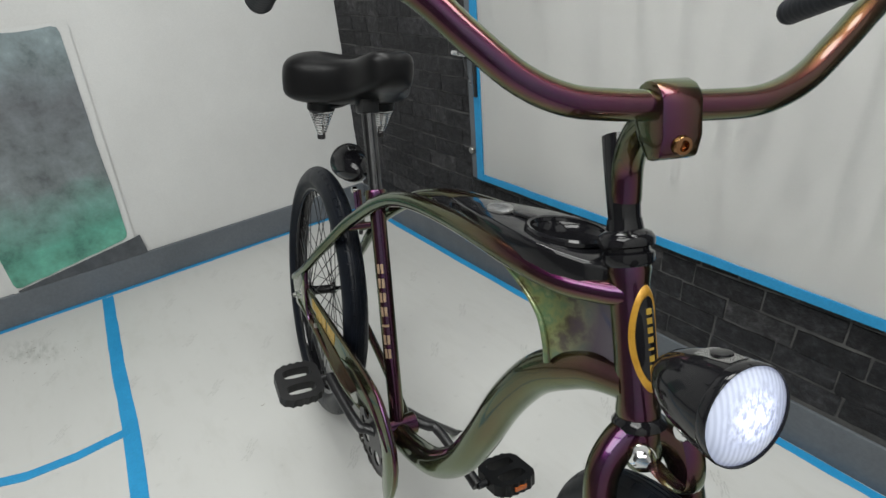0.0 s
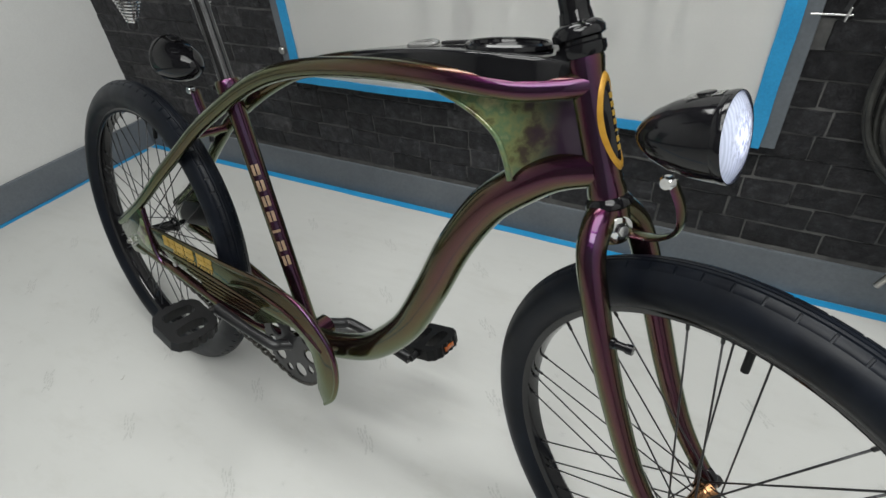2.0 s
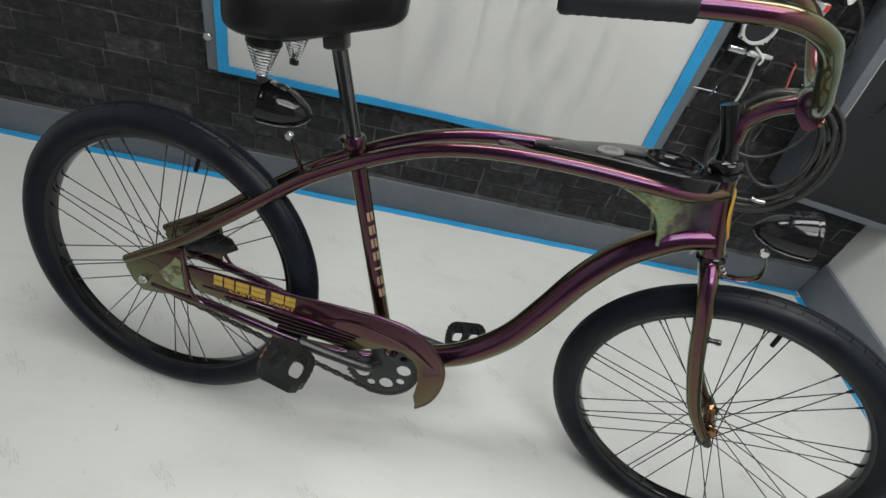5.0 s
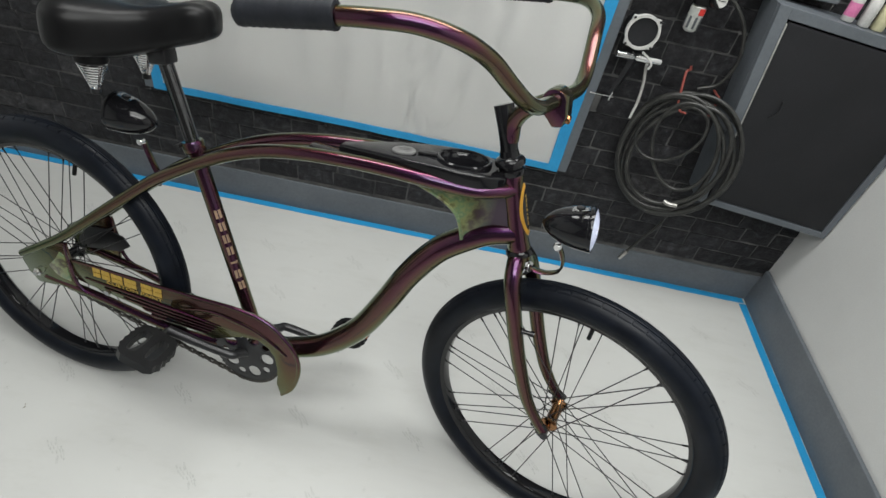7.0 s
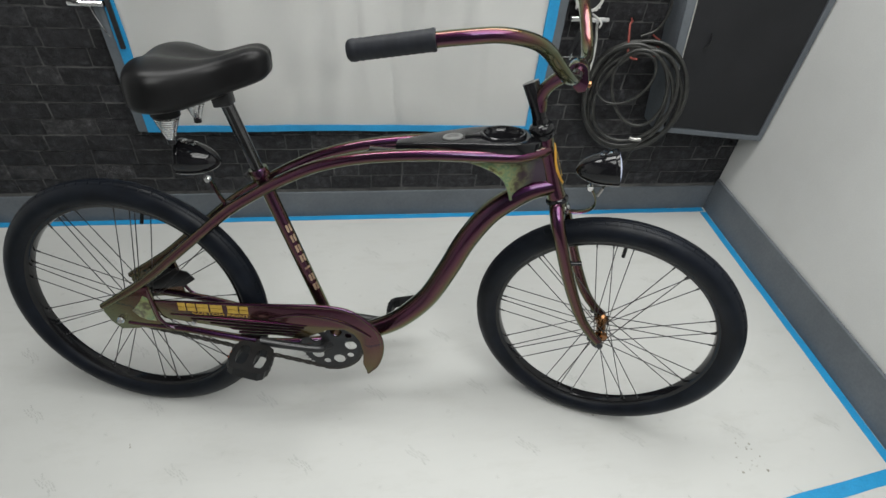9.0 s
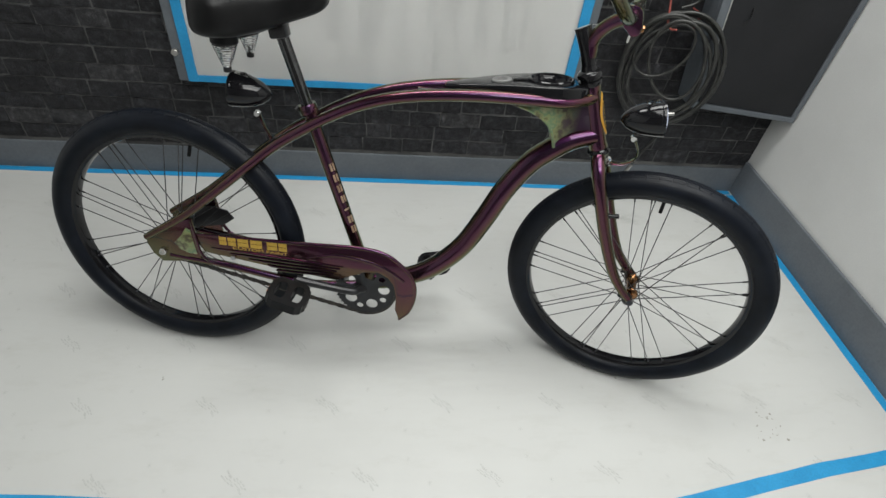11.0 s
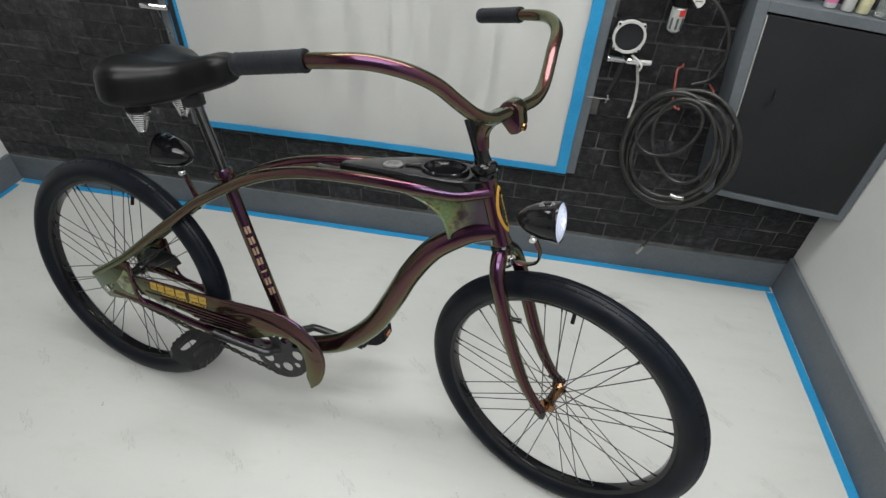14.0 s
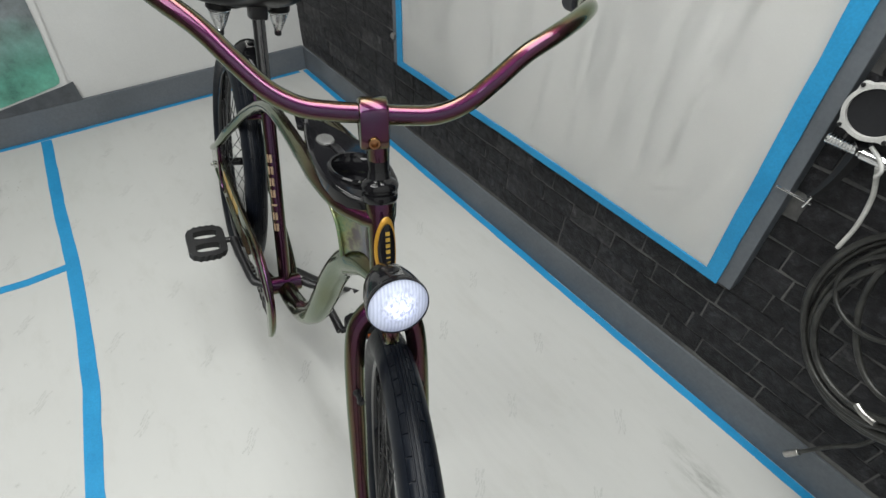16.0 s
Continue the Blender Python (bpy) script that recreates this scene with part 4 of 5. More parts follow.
def saddle_bm():
    st = [(0.134, 0.050, 0.908, 0.862), (0.139, 0.085, 0.923, 0.852), (0.151, 0.112, 0.934, 0.847), (0.170, 0.128, 0.940, 0.844), (0.196, 0.134, 0.941, 0.844), (0.222, 0.125, 0.938, 0.846), (0.250, 0.099, 0.934, 0.850), (0.276, 0.073, 0.934, 0.856),
          (0.302, 0.055, 0.938, 0.865), (0.330, 0.049, 0.947, 0.876), (0.356, 0.047, 0.955, 0.885), (0.378, 0.043, 0.958, 0.893), (0.393, 0.034, 0.954, 0.901), (0.402, 0.018, 0.945, 0.912)]
    bm = bmesh.new()
    rings = []
    k = 40
    for x, w, top, low in st:
        zc = low + 0.45 * (top - low)
        up, dn = top - zc, zc - low
        ring = []
        for j in range(k):
            a = 2 * math.pi * j / k
            c, s = math.cos(a), math.sin(a)
            y = w * math.copysign(abs(c) ** 0.52, c)
            z = zc + (up if s > 0 else dn) * math.copysign(abs(s) ** (0.60 if s > 0 else 0.46), s)
            if s > 0:
                z -= 0.010 * max(0, 1 - abs(y) / (0.35 * w + 1e-6)) * (1 if 0.15 < x < 0.33 else 0.3)
            ring.append(bm.verts.new((x, y, z)))
        rings.append(ring)
    for p, q in zip(rings, rings[1:]):
        for j in range(k):
            bm.faces.new((p[j], p[(j + 1) % k], q[(j + 1) % k], q[j]))
    bm.faces.new(rings[0])
    bm.faces.new(rings[-1][::-1])
    return bm


SEAT = Vector((0.25, 0, 0.9))
SADDLE = Matrix.Translation(SEAT + Vector((0.003, 0.005, 0.0))) @ pose(0, 0, 0, 0, 0, 4.0) @ Matrix.Diagonal((0.94, 1, 1, 1)) @ Matrix.Translation(-SEAT)
saddle = part("saddle", moved(saddle_bm(), SADDLE), VINYL, bike, "wide black vinyl cruiser saddle", True, None, 80)
mod = saddle.modifiers.new("soft", "SUBSURF")
mod.levels = mod.render_levels = 1
part("saddle_clamp", moved(box_bm(-0.020, 0.016, -0.018, 0.018, -0.016, 0.014, 0.005), Matrix.Translation(post_top) @ pose(0, 0, 0, 0, -10, 0)), SATIN, saddle)
for s in (-1, 1):
    part("saddle_rail", sweep_bm([(0.357, s * 0.012, 0.910), (0.327, s * 0.020, 0.886), (0.297, s * 0.024, 0.868), (0.250, s * 0.034, 0.848), (0.222, s * 0.050, 0.842), (0.205, s * 0.062, 0.846)], 0.0035, 10, 6), SATIN, saddle)
    turns, top, bot = 9, 0.832, 0.788
    helix = []
    for i in range(turns * 12 + 1):
        f = i / (turns * 12)
        a = 2 * math.pi * turns * f
        r = 0.0235 - 0.0165 * f
        helix.append((0.208 + r * math.cos(a), 0.003 + s * 0.0625 + r * math.sin(a), top + (bot - top) * f))
    part("saddle_spring", sweep_bm(helix, 0.0019, 6, 1, smooth_line=False), CHROME, saddle, "conical chrome saddle spring")
    part("spring_cap", cyl_bm((0.208, 0.003 + s * 0.0625, 0.831), (0.208, 0.003 + s * 0.0625, 0.850), 0.0265, 22), PLASTIC, saddle)
    part("spring_foot", cyl_bm((0.208, 0.003 + s * 0.0625, 0.777), (0.208, 0.003 + s * 0.0625, 0.789), 0.008, 14), SATIN, saddle)

# stem, handlebar, grips
CL = Vector((0.0915, -0.0145, 0.2595))
MID = Vector((0.1045, 0, 0.2515))
BARS = STEER @ Matrix.Translation(MID + Vector((-0.0042, -0.0172, 0.0075))) @ pose(0, 0, 0, -4.09, -4.74, -2.88) @ Matrix.Diagonal((1.046, 0.927, 0.9735, 1)) @ Matrix.Translation(-MID)
stem = part("stem", moved(sweep_bm([(0, 0, 0.170), (0.001, 0, 0.205), (-0.001, 0.002, 0.234), (-0.003, 0.004, 0.251)], [0.0140, 0.0150, 0.0160, 0.0165], 22, 8), STEER), BLACK, bike, "gloss black quill stem with a forward neck")
part("stem_neck", moved(sweep_bm([(0.004, 0, 0.195), (0.016, -0.002, 0.226), (0.046, -0.009, 0.248), tuple(CL)], [0.014, 0.0135, 0.0130, 0.0135], 16, 8), STEER), PAINT, stem)
clamp = [(0.0196 * math.cos(radians(a)), 0.0196 * math.sin(radians(a))) for a in range(-20, 201, 22)] + [(-0.0170, -0.0170), (-0.0060, -0.0370), (0.0090, -0.0370), (0.0165, -0.0230)]
part("stem_clamp", moved(plate_bm(clamp, -0.0160, 0.0160, 0.0035), STEER @ Matrix.Translation(CL)), PAINT, stem, "dark purple bar clamp tapering to its bolt", True, None, 30)
part("clamp_bolt", moved(lathe_bm([(0.0, 0.0045), (0.0034, 0.0045), (0.0040, 0.0085), (0.0062, 0.0085), (0.0068, 0.0070), (0.0068, 0)], 20, "x"), STEER @ Matrix.Translation(CL + Vector((0.0098, -0.001, -0.0270))) @ pose(0, 0, 0, 0, 18, 0)), COPPER, stem, "brown metal socket bolt")
BAR = [(0.0975, 0.0, 0.2540), (0.0985, 0.040, 0.2538), (0.1000, 0.079, 0.2570), (0.1000, 0.114, 0.2715), (0.0995, 0.148, 0.2983), (0.0985, 0.183, 0.3290), (0.0940, 0.220, 0.3530), (0.0800, 0.250, 0.3720), (0.0590, 0.273, 0.3870), (0.0318, 0.290, 0.3975), (-0.0144, 0.304, 0.4107), (-0.080, 0.324, 0.4260)]
full = [(x, -y, z) for x, y, z in BAR[:0:-1]] + BAR
part("handlebar", moved(sweep_bm(full, 0.0114, 20, 8), BARS), PAINT, bike, "wide swept cruiser handlebar")
for s in (-1, 1):
    a, b = Vector((-0.014, s * 0.3041, 0.4107)), Vector((-0.1291, s * 0.3400, 0.4391))
    prof = [(0.0118, 0), (0.0162, 0.0005), (0.0168, 0.004)]
    prof += [(0.0160 + 0.0005 * math.sin(0.010 * i * 2 * math.pi / 0.025), 0.008 + 0.0042 * i) for i in range(26)]
    prof += [(0.0167, 0.116), (0.0158, 0.1225), (0.0120, 0.126), (0, 0.1265)]
    prof = [p for i, p in enumerate(prof) if i == 0 or p[1] >= prof[i - 1][1]]
    part("grip", moved(lathe_bm(prof, 28), BARS @ Matrix.Translation(a) @ (b - a).to_track_quat("Z", "Y").to_matrix().to_4x4()), GRIP, bike, "black ribbed rubber grip")


# lamps
def bullet_lamp(name, m, lens_mat, label, lens_label):
    shell = part(name, moved(lathe_bm([(0, 0), (0.006, 0.0012), (0.0145, 0.008), (0.0235, 0.020), (0.0305, 0.036), (0.0350, 0.054), (0.0372, 0.070), (0.0376, 0.078)], 40, "x"), m), BLACK, bike, label)
    part("lamp_rim", moved(lathe_bm([(0.0372, 0.076), (0.0382, 0.078), (0.0385, 0.083), (0.0379, 0.0850), (0.0371, 0.0850), (0.0367, 0.082)], 40, "x"), m), BLACK, shell)
    part("lens", lathe_bm([(0.0370, 0.0830), (0.030, 0.0868), (0.018, 0.0898), (0.0, 0.0910)], 40, "x"), lens_mat, shell, lens_label, True, m)
    plate = bmesh.new()
    rows = []
    for i in range(7):
        x = 0.047 + 0.028 * i / 6
        half = 0.34 - 0.10 * i / 6
        r = 0.0345 + 0.0028 * (x - 0.047) / 0.028 + 0.0006
        rows.append([plate.verts.new((x, r * math.sin(half * (k / 4 - 1)), r * math.cos(half * (k / 4 - 1)))) for k in range(9)])
    for p, q in zip(rows, rows[1:]):
        for k in range(8):
            plate.faces.new((p[k], q[k], q[k + 1], p[k + 1]))
    bmesh.ops.solidify(plate, geom=plate.faces[:], thickness=0.0012)
    part("switch_plate", moved(plate, m), CHROME, shell, "chrome switch plate")
    part("switch", moved(lathe_bm([(0.0078, -0.002), (0.0076, 0.0010), (0.0062, 0.0014), (0, 0.0012)], 24), m @ Matrix.Translation((0.060, 0, 0.0362)) @ pose(0, 0, 0, 0, -6, 0)), BLACK, shell, "round black push button")
    return shell


def bracket(pts, m, parent, label):
    bm = sweep_bm(pts, 0.0085, 8, 8, 1.0, (0, 1, 0))
    line = spline(pts, 8)
    # flatten the strip across its bending direction
    for i, ring_mid in enumerate(line):
        d = (line[min(i + 1, len(line) - 1)] - line[max(i - 1, 0)]).normalized()
        nor = d.cross(Vector((0, 1, 0)))
        for v in list(bm.verts)[i * 8:(i + 1) * 8]:
            off = v.co - ring_mid
            v.co -= nor * off.dot(nor) * 0.70
    return part("lamp_bracket", moved(bm, m), PAINT, parent, label)


lamp_m = STEER @ Matrix.Translation((0.0515, -0.004, 0.0515)) @ Matrix.Translation((0.045, 0, 0)) @ pose(0, 0, 0, 0, 0, 7.5) @ pose(0, 0, 0, 0, RAKE - 12.0, 0) @ Matrix.Translation((-0.045, 0, 0))
head_lamp = bullet_lamp("headlight", lamp_m, LIT, "gloss black bullet headlight, lit", "glowing white fluted lens")
bracket([(0.014, 0, -0.042), (0.046, 0, -0.048), (0.072, 0, -0.040), (0.080, 0, -0.018), (0.0755, 0, 0.010)], STEER, head_lamp, "purple bent lamp bracket")
part("lamp_bolt", moved(cyl_bm((0.0745, -0.011, 0.011), (0.0745, -0.002, 0.011), 0.0072, 18, 0.002), STEER), CHROME, head_lamp, "chrome clamp bolt")
tail_m = Matrix.Translation((0.271, 0.002, 0.718)) @ pose(0, 0, 0, 0, 0, 180) @ pose(0, 0, 0, 0, -4, 0)
tail = bullet_lamp("tail_light", tail_m, REDLENS, "gloss black bullet tail light", "dark red lens")
bracket([(0.278, 0.004, 0.602), (0.264, 0.004, 0.616), (0.250, 0.004, 0.645), (0.239, 0.004, 0.676)], Matrix(), tail, "purple bent lamp bracket")
part("lamp_bolt", cyl_bm((0.237, -0.007, 0.676), (0.237, 0.004, 0.676), 0.0066, 18, 0.001), CHROME, tail, "chrome clamp bolt")
part("stay_bridge", cyl_bm((0.275, -0.034, 0.610), (0.275, 0.034, 0.610), 0.0075, 14), PAINT, bike)
part("bridge_bolt", cyl_bm((0.270, 0.004, 0.622), (0.264, 0.004, 0.588), 0.0045, 10), SATIN, bike, "dark bridge bolt")

# ---- wall fittings ----
GLASS = surface("clear_bottle_glass", (0.55, 0.58, 0.56), (0.65, 0.68, 0.66), 60, 0.06, 0, 300, 0.0)
GLASS.node_tree.nodes["Principled BSDF"].inputs["Transmission Weight"].default_value = 0.85
WHITEP = surface("off_white_plastic", (0.42, 0.42, 0.41), (0.52, 0.52, 0.50), 40, 0.4, 0, 300, 0.05, 0.0003)
RED = surface("red_plastic", (0.50, 0.02, 0.02), (0.62, 0.04, 0.03), 40, 0.35, 0, 300, 0.05, 0.0003)
HOOKRED = surface("worn_red_hook", (0.20, 0.035, 0.03), (0.32, 0.09, 0.07), 60, 0.45, 0, 300, 0.2, 0.0004)
BRASS = surface("brass_fitting", (0.55, 0.38, 0.12), (0.66, 0.48, 0.18), 60, 0.3, 1, 300, 0.05, 0.0003)
HOSE = surface("dusty_black_hose", (0.008, 0.0082, 0.008), (0.036, 0.0365, 0.033), 34, 0.40, 0, 180, 0.15, 0.0006)
CABLE = surface("pale_grey_cable", (0.35, 0.35, 0.33), (0.5, 0.5, 0.48), 40, 0.5, 0, 200, 0.1, 0.0005)
YELLOW = surface("yellow_plastic", (0.20, 0.15, 0.03), (0.28, 0.21, 0.05), 40, 0.4, 0, 300, 0.05, 0.0003)
PINK = surface("pink_label", (0.5, 0.12, 0.28), (0.6, 0.2, 0.36), 60, 0.5, 0, 300, 0.02, 0.0003)
CREAMB = surface("cream_bottle", (0.50, 0.48, 0.30), (0.6, 0.57, 0.38), 40, 0.35, 0, 300, 0.03, 0.0003)
GREENP = surface("green_plastic", (0.10, 0.22, 0.06), (0.16, 0.30, 0.09), 40, 0.35, 0, 300, 0.03, 0.0003)


def thing(name, label, category, m=None, group=""):
    e = new(name)
    if m is not None:
        e.matrix_world = m
    return tagged(e, label, category, group)


# cabinet in the corner: home-made, out of square, wider at the top
cab = thing("wall_cabinet", "slate grey home-made wall cabinet with a dark flat door", "cabinet", pose(2.106, -0.001, 0.392))
CW, CD, CH = 0.425, 0.082, 0.560


def askew(bm):
    for v in bm.verts:
        x, z = v.co.x, v.co.z
        v.co.x = x * (1 + 0.30 * z)
        v.co.z = z - 0.10 * x
    return bm


for x0, x1, z0, z1 in ((-CW, -CW + 0.018, 0, CH), (-0.018, 0, 0, CH), (-CW + 0.018, -0.018, 0, 0.018), (-CW + 0.018, -0.018, CH - 0.018, CH)):
    part("carcass_board", askew(box_bm(x0, x1, -CD + 0.014, WY, z0, z1, 0.0015)), GREYP, cab, "", False)
part("back_board", askew(box_bm(-CW + 0.0185, -0.0185, WY - 0.010, WY - 0.001, 0.0185, CH - 0.0185)), DOORB, cab, "", False)
for x0, x1, z0, z1 in ((-CW, -CW + 0.026, 0, CH), (-0.020, 0, 0, CH), (-CW + 0.026, -0.020, 0, 0.020), (-CW + 0.026, -0.020, CH - 0.026, CH)):
    part("face_frame", askew(box_bm(x0, x1, -CD, -CD + 0.0135, z0, z1, 0.0015)), GREYP, cab, "", False)
cdoor = part("cabinet_door", askew(box_bm(-CW + 0.031, -0.0235, -CD + 0.0005, -CD + 0.012, 0.0235, CH - 0.031, 0.0015)), DOORB, cab, "dark flat cabinet door", False)
part("worn_edge", askew(box_bm(-CW + 0.0275, -CW + 0.0300, -CD + 0.001, -CD + 0.010, 0.20, CH - 0.035, 0.0006)), CABLE, cdoor, "pale worn door edge", False)
part("door_catch", sweep_bm([(-CW + 0.052, -CD - 0.001, 0.335), (-CW + 0.066, -CD - 0.006, 0.355), (-CW + 0.064, -CD - 0.001, 0.385)], 0.0022, 8, 5), SATIN, cdoor)
cab_m = cab.matrix_world.copy()


def bottle(x, y, r, h, mat, cap_mat, label, cap=0.02, neck=0.4, band=None):
    base = CH - 0.10 * x + 0.0008 + 0.10 * r
    e = thing("bottle", label, "bottle", cab_m @ Matrix.Translation((x * (1 + 0.30 * CH), y, base)), "bottles on the cabinet")
    part("bottle_body", lathe_bm([(0, 0), (r * 0.92, 0), (r, r * 0.12), (r, h * 0.62), (r * 0.85, h * 0.72), (r * neck, h * 0.82), (r * neck, h * 0.9), (0, h * 0.9)], 22), mat, e)
    part("cap", lathe_bm([(0, h * 0.88), (r * neck * 1.15, h * 0.88), (r * neck * 1.15, h * 0.88 + cap), (r * neck, h * 0.9 + cap), (0, h * 0.9 + cap)], 16), cap_mat, e)
    if band:
        part("paper_label", lathe_bm([(r * 1.01, h * 0.15), (r * 1.015, h * 0.16), (r * 1.015, h * 0.52), (r * 1.01, h * 0.53)], 22), band, e)
    return e


bottle(-0.270, -0.045, 0.014, 0.080, WHITEP, WHITEP, "small white plastic bottle with a pink label", 0.012, 0.5, PINK)
bottle(-0.236, -0.048, 0.014, 0.085, WHITEP, RED, "white plastic bottle with a red cap and no label", 0.012, 0.5)
bottle(-0.204, -0.046, 0.015, 0.085, CREAMB, GREENP, "cream plastic bottle with a green cap", 0.012, 0.5)
for k, (x, y, r, h, top, lab) in enumerate(((-0.168, -0.052, 0.0165, 0.060, STEEL, "small clear glass jar with a steel lid"), (-0.130, -0.050, 0.0170, 0.064, BRASS, "small clear glass jar with a brass lid"), (-0.092, -0.054, 0.0170, 0.058, STEEL, "small clear glass jar with a steel lid"), (-0.054, -0.050, 0.0170, 0.066, STEEL, "small clear glass jar with a steel lid"), (-0.150, -0.016, 0.0150, 0.085, WHITEP, "tall clear glass bottle with a white cap"), (-0.110, -0.016, 0.0150, 0.090, STEEL, "tall clear glass bottle with a steel cap"))):
    bottle(x, y, r, h, GLASS, top, lab, 0.010, 0.8 if k < 4 else 0.45)

# hose coil on its hook
coil = thing("air_hose", "coiled dusty black air hose hung on a red hook", "hose", Matrix.Translation((1.555, 0, 0.52)))
rnd = random.Random(5)
# each loop: its middle and two half-widths (across, up) in the hanging plane, and its thickness
loops = [((0.010, 0.028), (0.1455, 0.060), (-0.041, 0.183), 0.0064), ((0.005, 0.022), (0.139, 0.055), (-0.042, 0.174), 0.0064), ((0.016, 0.034), (0.136, 0.063), (-0.038, 0.176), 0.0060), ((-0.018, 0.026), (0.121, 0.040), (-0.040, 0.177), 0.0064), ((-0.012, 0.030), (0.126, 0.050), (-0.044, 0.164), 0.0060),
         ((0.007, 0.037), (0.1115, 0.070), (-0.0375, 0.144), 0.0064), ((0.010, 0.075), (0.073, 0.033), (-0.0445, 0.1235), 0.0056), ((-0.038, 0.100), (0.074, 0.048), (-0.013, 0.078), 0.0046)]


def hang(x):
    """How far out the coil hangs: its far side rests against the cabinet's front."""
    return -0.010 - 0.42 * max(0.0, x + 0.115)


for i, ((cx, cz), (ux, uz), (vx, vz), thick) in enumerate(loops):
    pts = []
    ph = rnd.uniform(0, 6)
    for k in range(25):
        t = 2 * math.pi * k / 24
        w = 1 + 0.02 * math.sin(2 * t + ph) + 0.015 * math.sin(3 * t + 2 * ph)
        x, z = cx + w * (ux * math.cos(t) + vx * math.sin(t)), cz + w * (uz * math.cos(t) + vz * math.sin(t))
        pts.append((x, hang(x) - 0.004 * i - 0.004 * math.sin(t + ph), z))
    part("hose_loop", sweep_bm(pts, thick, 10, 4), HOSE, coil)
# the hose's worn, glinting spot, added as a short steel piece
part("hose_glint", sweep_bm([(0.030, hang(0.030) - 0.024, -0.103), (0.046, hang(0.046) - 0.025, -0.105), (0.066, hang(0.066) - 0.024, -0.100)], 0.0068, 10, 6), STEEL, coil, "pale worn glint on the hose, shaped as a sleeve")
part("hose_tail", sweep_bm([(0.072, -0.088, -0.146), (0.092, -0.028, -0.205), (0.084, -0.030, -0.245), (0.058, -0.030, -0.298), (0.024, -0.034, -0.378)], 0.0045, 10, 6), HOSE, coil)
part("hose_fitting", cyl_bm((0.028, -0.034, -0.368), (0.014, -0.036, -0.402), 0.0070, 12), STEEL, coil, "dull metal hose fitting")
hook = thing("hose_hook", "bent red wire hook screwed into the brick wall", "hook", Matrix.Translation((1.498, 0, 0.698)))
part("hook_wire", sweep_bm([(0.024, WY, 0.082), (0.018, 0.0, 0.082), (0.004, -0.022, 0.086), (-0.001, -0.030, 0.078), (0.005, -0.042, 0.030), (0.010, -0.050, 0.000), (0.014, -0.075, -0.006), (0.018, -0.100, 0.002)], 0.0032, 10, 6), HOOKRED, hook)
hook2 = thing("small_hook", "small bent red wire hook on the brick wall", "hook", Matrix.Translation((1.613, 0, 0.700)))
part("hook_wire", sweep_bm([(0.0, WY, 0.03), (0.0, 0.0, 0.03), (0.0, -0.03, 0.028), (-0.004, -0.034, 0.0), (-0.008, -0.04, -0.02)], 0.003, 8, 6), HOOKRED, hook2)

# round grey bracket, threaded bar and cable beside the sheet
ring = thing("round_bracket", "pale metal ring bracket with a dark disc", "bracket", Matrix.Translation((1.343, -0.004, 0.859)))
outer = []
for k in range(72):
    t = 2 * math.pi * k / 72
    ear = 0.007 * max(0, math.cos(4 * (t - radians(45)))) ** 6
    outer.append(((0.0435 + ear) * math.cos(t), (0.0435 + ear) * math.sin(t)))
part("ring_plate", holed_plate(outer, [ring_pts(0, 0, 0.0372, 40)], -0.040, -0.028), WHITEP, ring, "", False)
part("dark_disc", cyl_bm((0, WY + 0.004, 0), (0, -0.034, 0), 0.0376, 40, 0.002), DOORB, ring, "dark disc")
for t in (45, 135, 225, 315):
    part("screw", cyl_bm((0.0465 * math.cos(radians(t)), -0.042, 0.0465 * math.sin(radians(t))), (0.0465 * math.cos(radians(t)), -0.0395, 0.0465 * math.sin(radians(t))), 0.0035, 10), SATIN, ring)
part("lead", sweep_bm([(0.020, -0.034, -0.048), (0.040, -0.036, -0.060), (0.052, -0.042, -0.072), (0.050, -0.040, -0.086)], 0.0032, 10, 6), WHITEP, ring)
rod = thing("threaded_rod", "bright threaded rod on a dark bracket with a hanging cable", "rod", Matrix.Translation((1.357, -0.03, 0.793)))
prof = [(0, -0.055), (0.008, -0.055)]
for k in range(9):
    prof += [(0.0095, -0.052 + k * 0.005), (0.0080, -0.0495 + k * 0.005)]
prof += [(0.0085, -0.002), (0.0105, 0.0), (0.0105, 0.062), (0.0095, 0.064), (0, 0.064)]
part("rod_bar", lathe_bm(prof, 22, "x"), CHROME, rod, "bright threaded bar")
part("rod_bracket", sweep_bm([(-0.006, 0.0, 0.012), (-0.008, 0.006, -0.020), (-0.016, 0.012, -0.070), (-0.030, 0.010, -0.115)], [0.012, 0.011, 0.009, 0.006], 4, 6), SATIN, rod)
part("rod_pin", cyl_bm((-0.085, 0.005, -0.120), (-0.020, 0.0, -0.118), 0.0022, 8), CHROME, rod)
part("rod_pin_cross", cyl_bm((-0.030, 0.0, -0.130), (-0.026, 0.0, -0.105), 0.0026, 8), CHROME, rod)
part("cable", sweep_bm([(0.030, -0.006, -0.008), (0.036, 0.004, -0.030), (0.047, 0.010, -0.067), (0.053, 0.010, -0.121), (0.050, 0.008, -0.172)], 0.0040, 10, 6), CABLE, rod, "pale grey cable")
rod2 = thing("threaded_rod", "short bright threaded rod on a dark bracket with a wire", "rod", Matrix.Translation((-0.066, -0.02, 0.797)))
prof2 = [(0, -0.05), (0.0085, -0.05), (0.009, -0.02)] + [(0.0095 if k % 2 else 0.008, -0.018 + k * 0.0035) for k in range(18)] + [(0, 0.045)]
part("rod_bar", lathe_bm(prof2, 20, "x"), CHROME, rod2, "bright threaded bar")
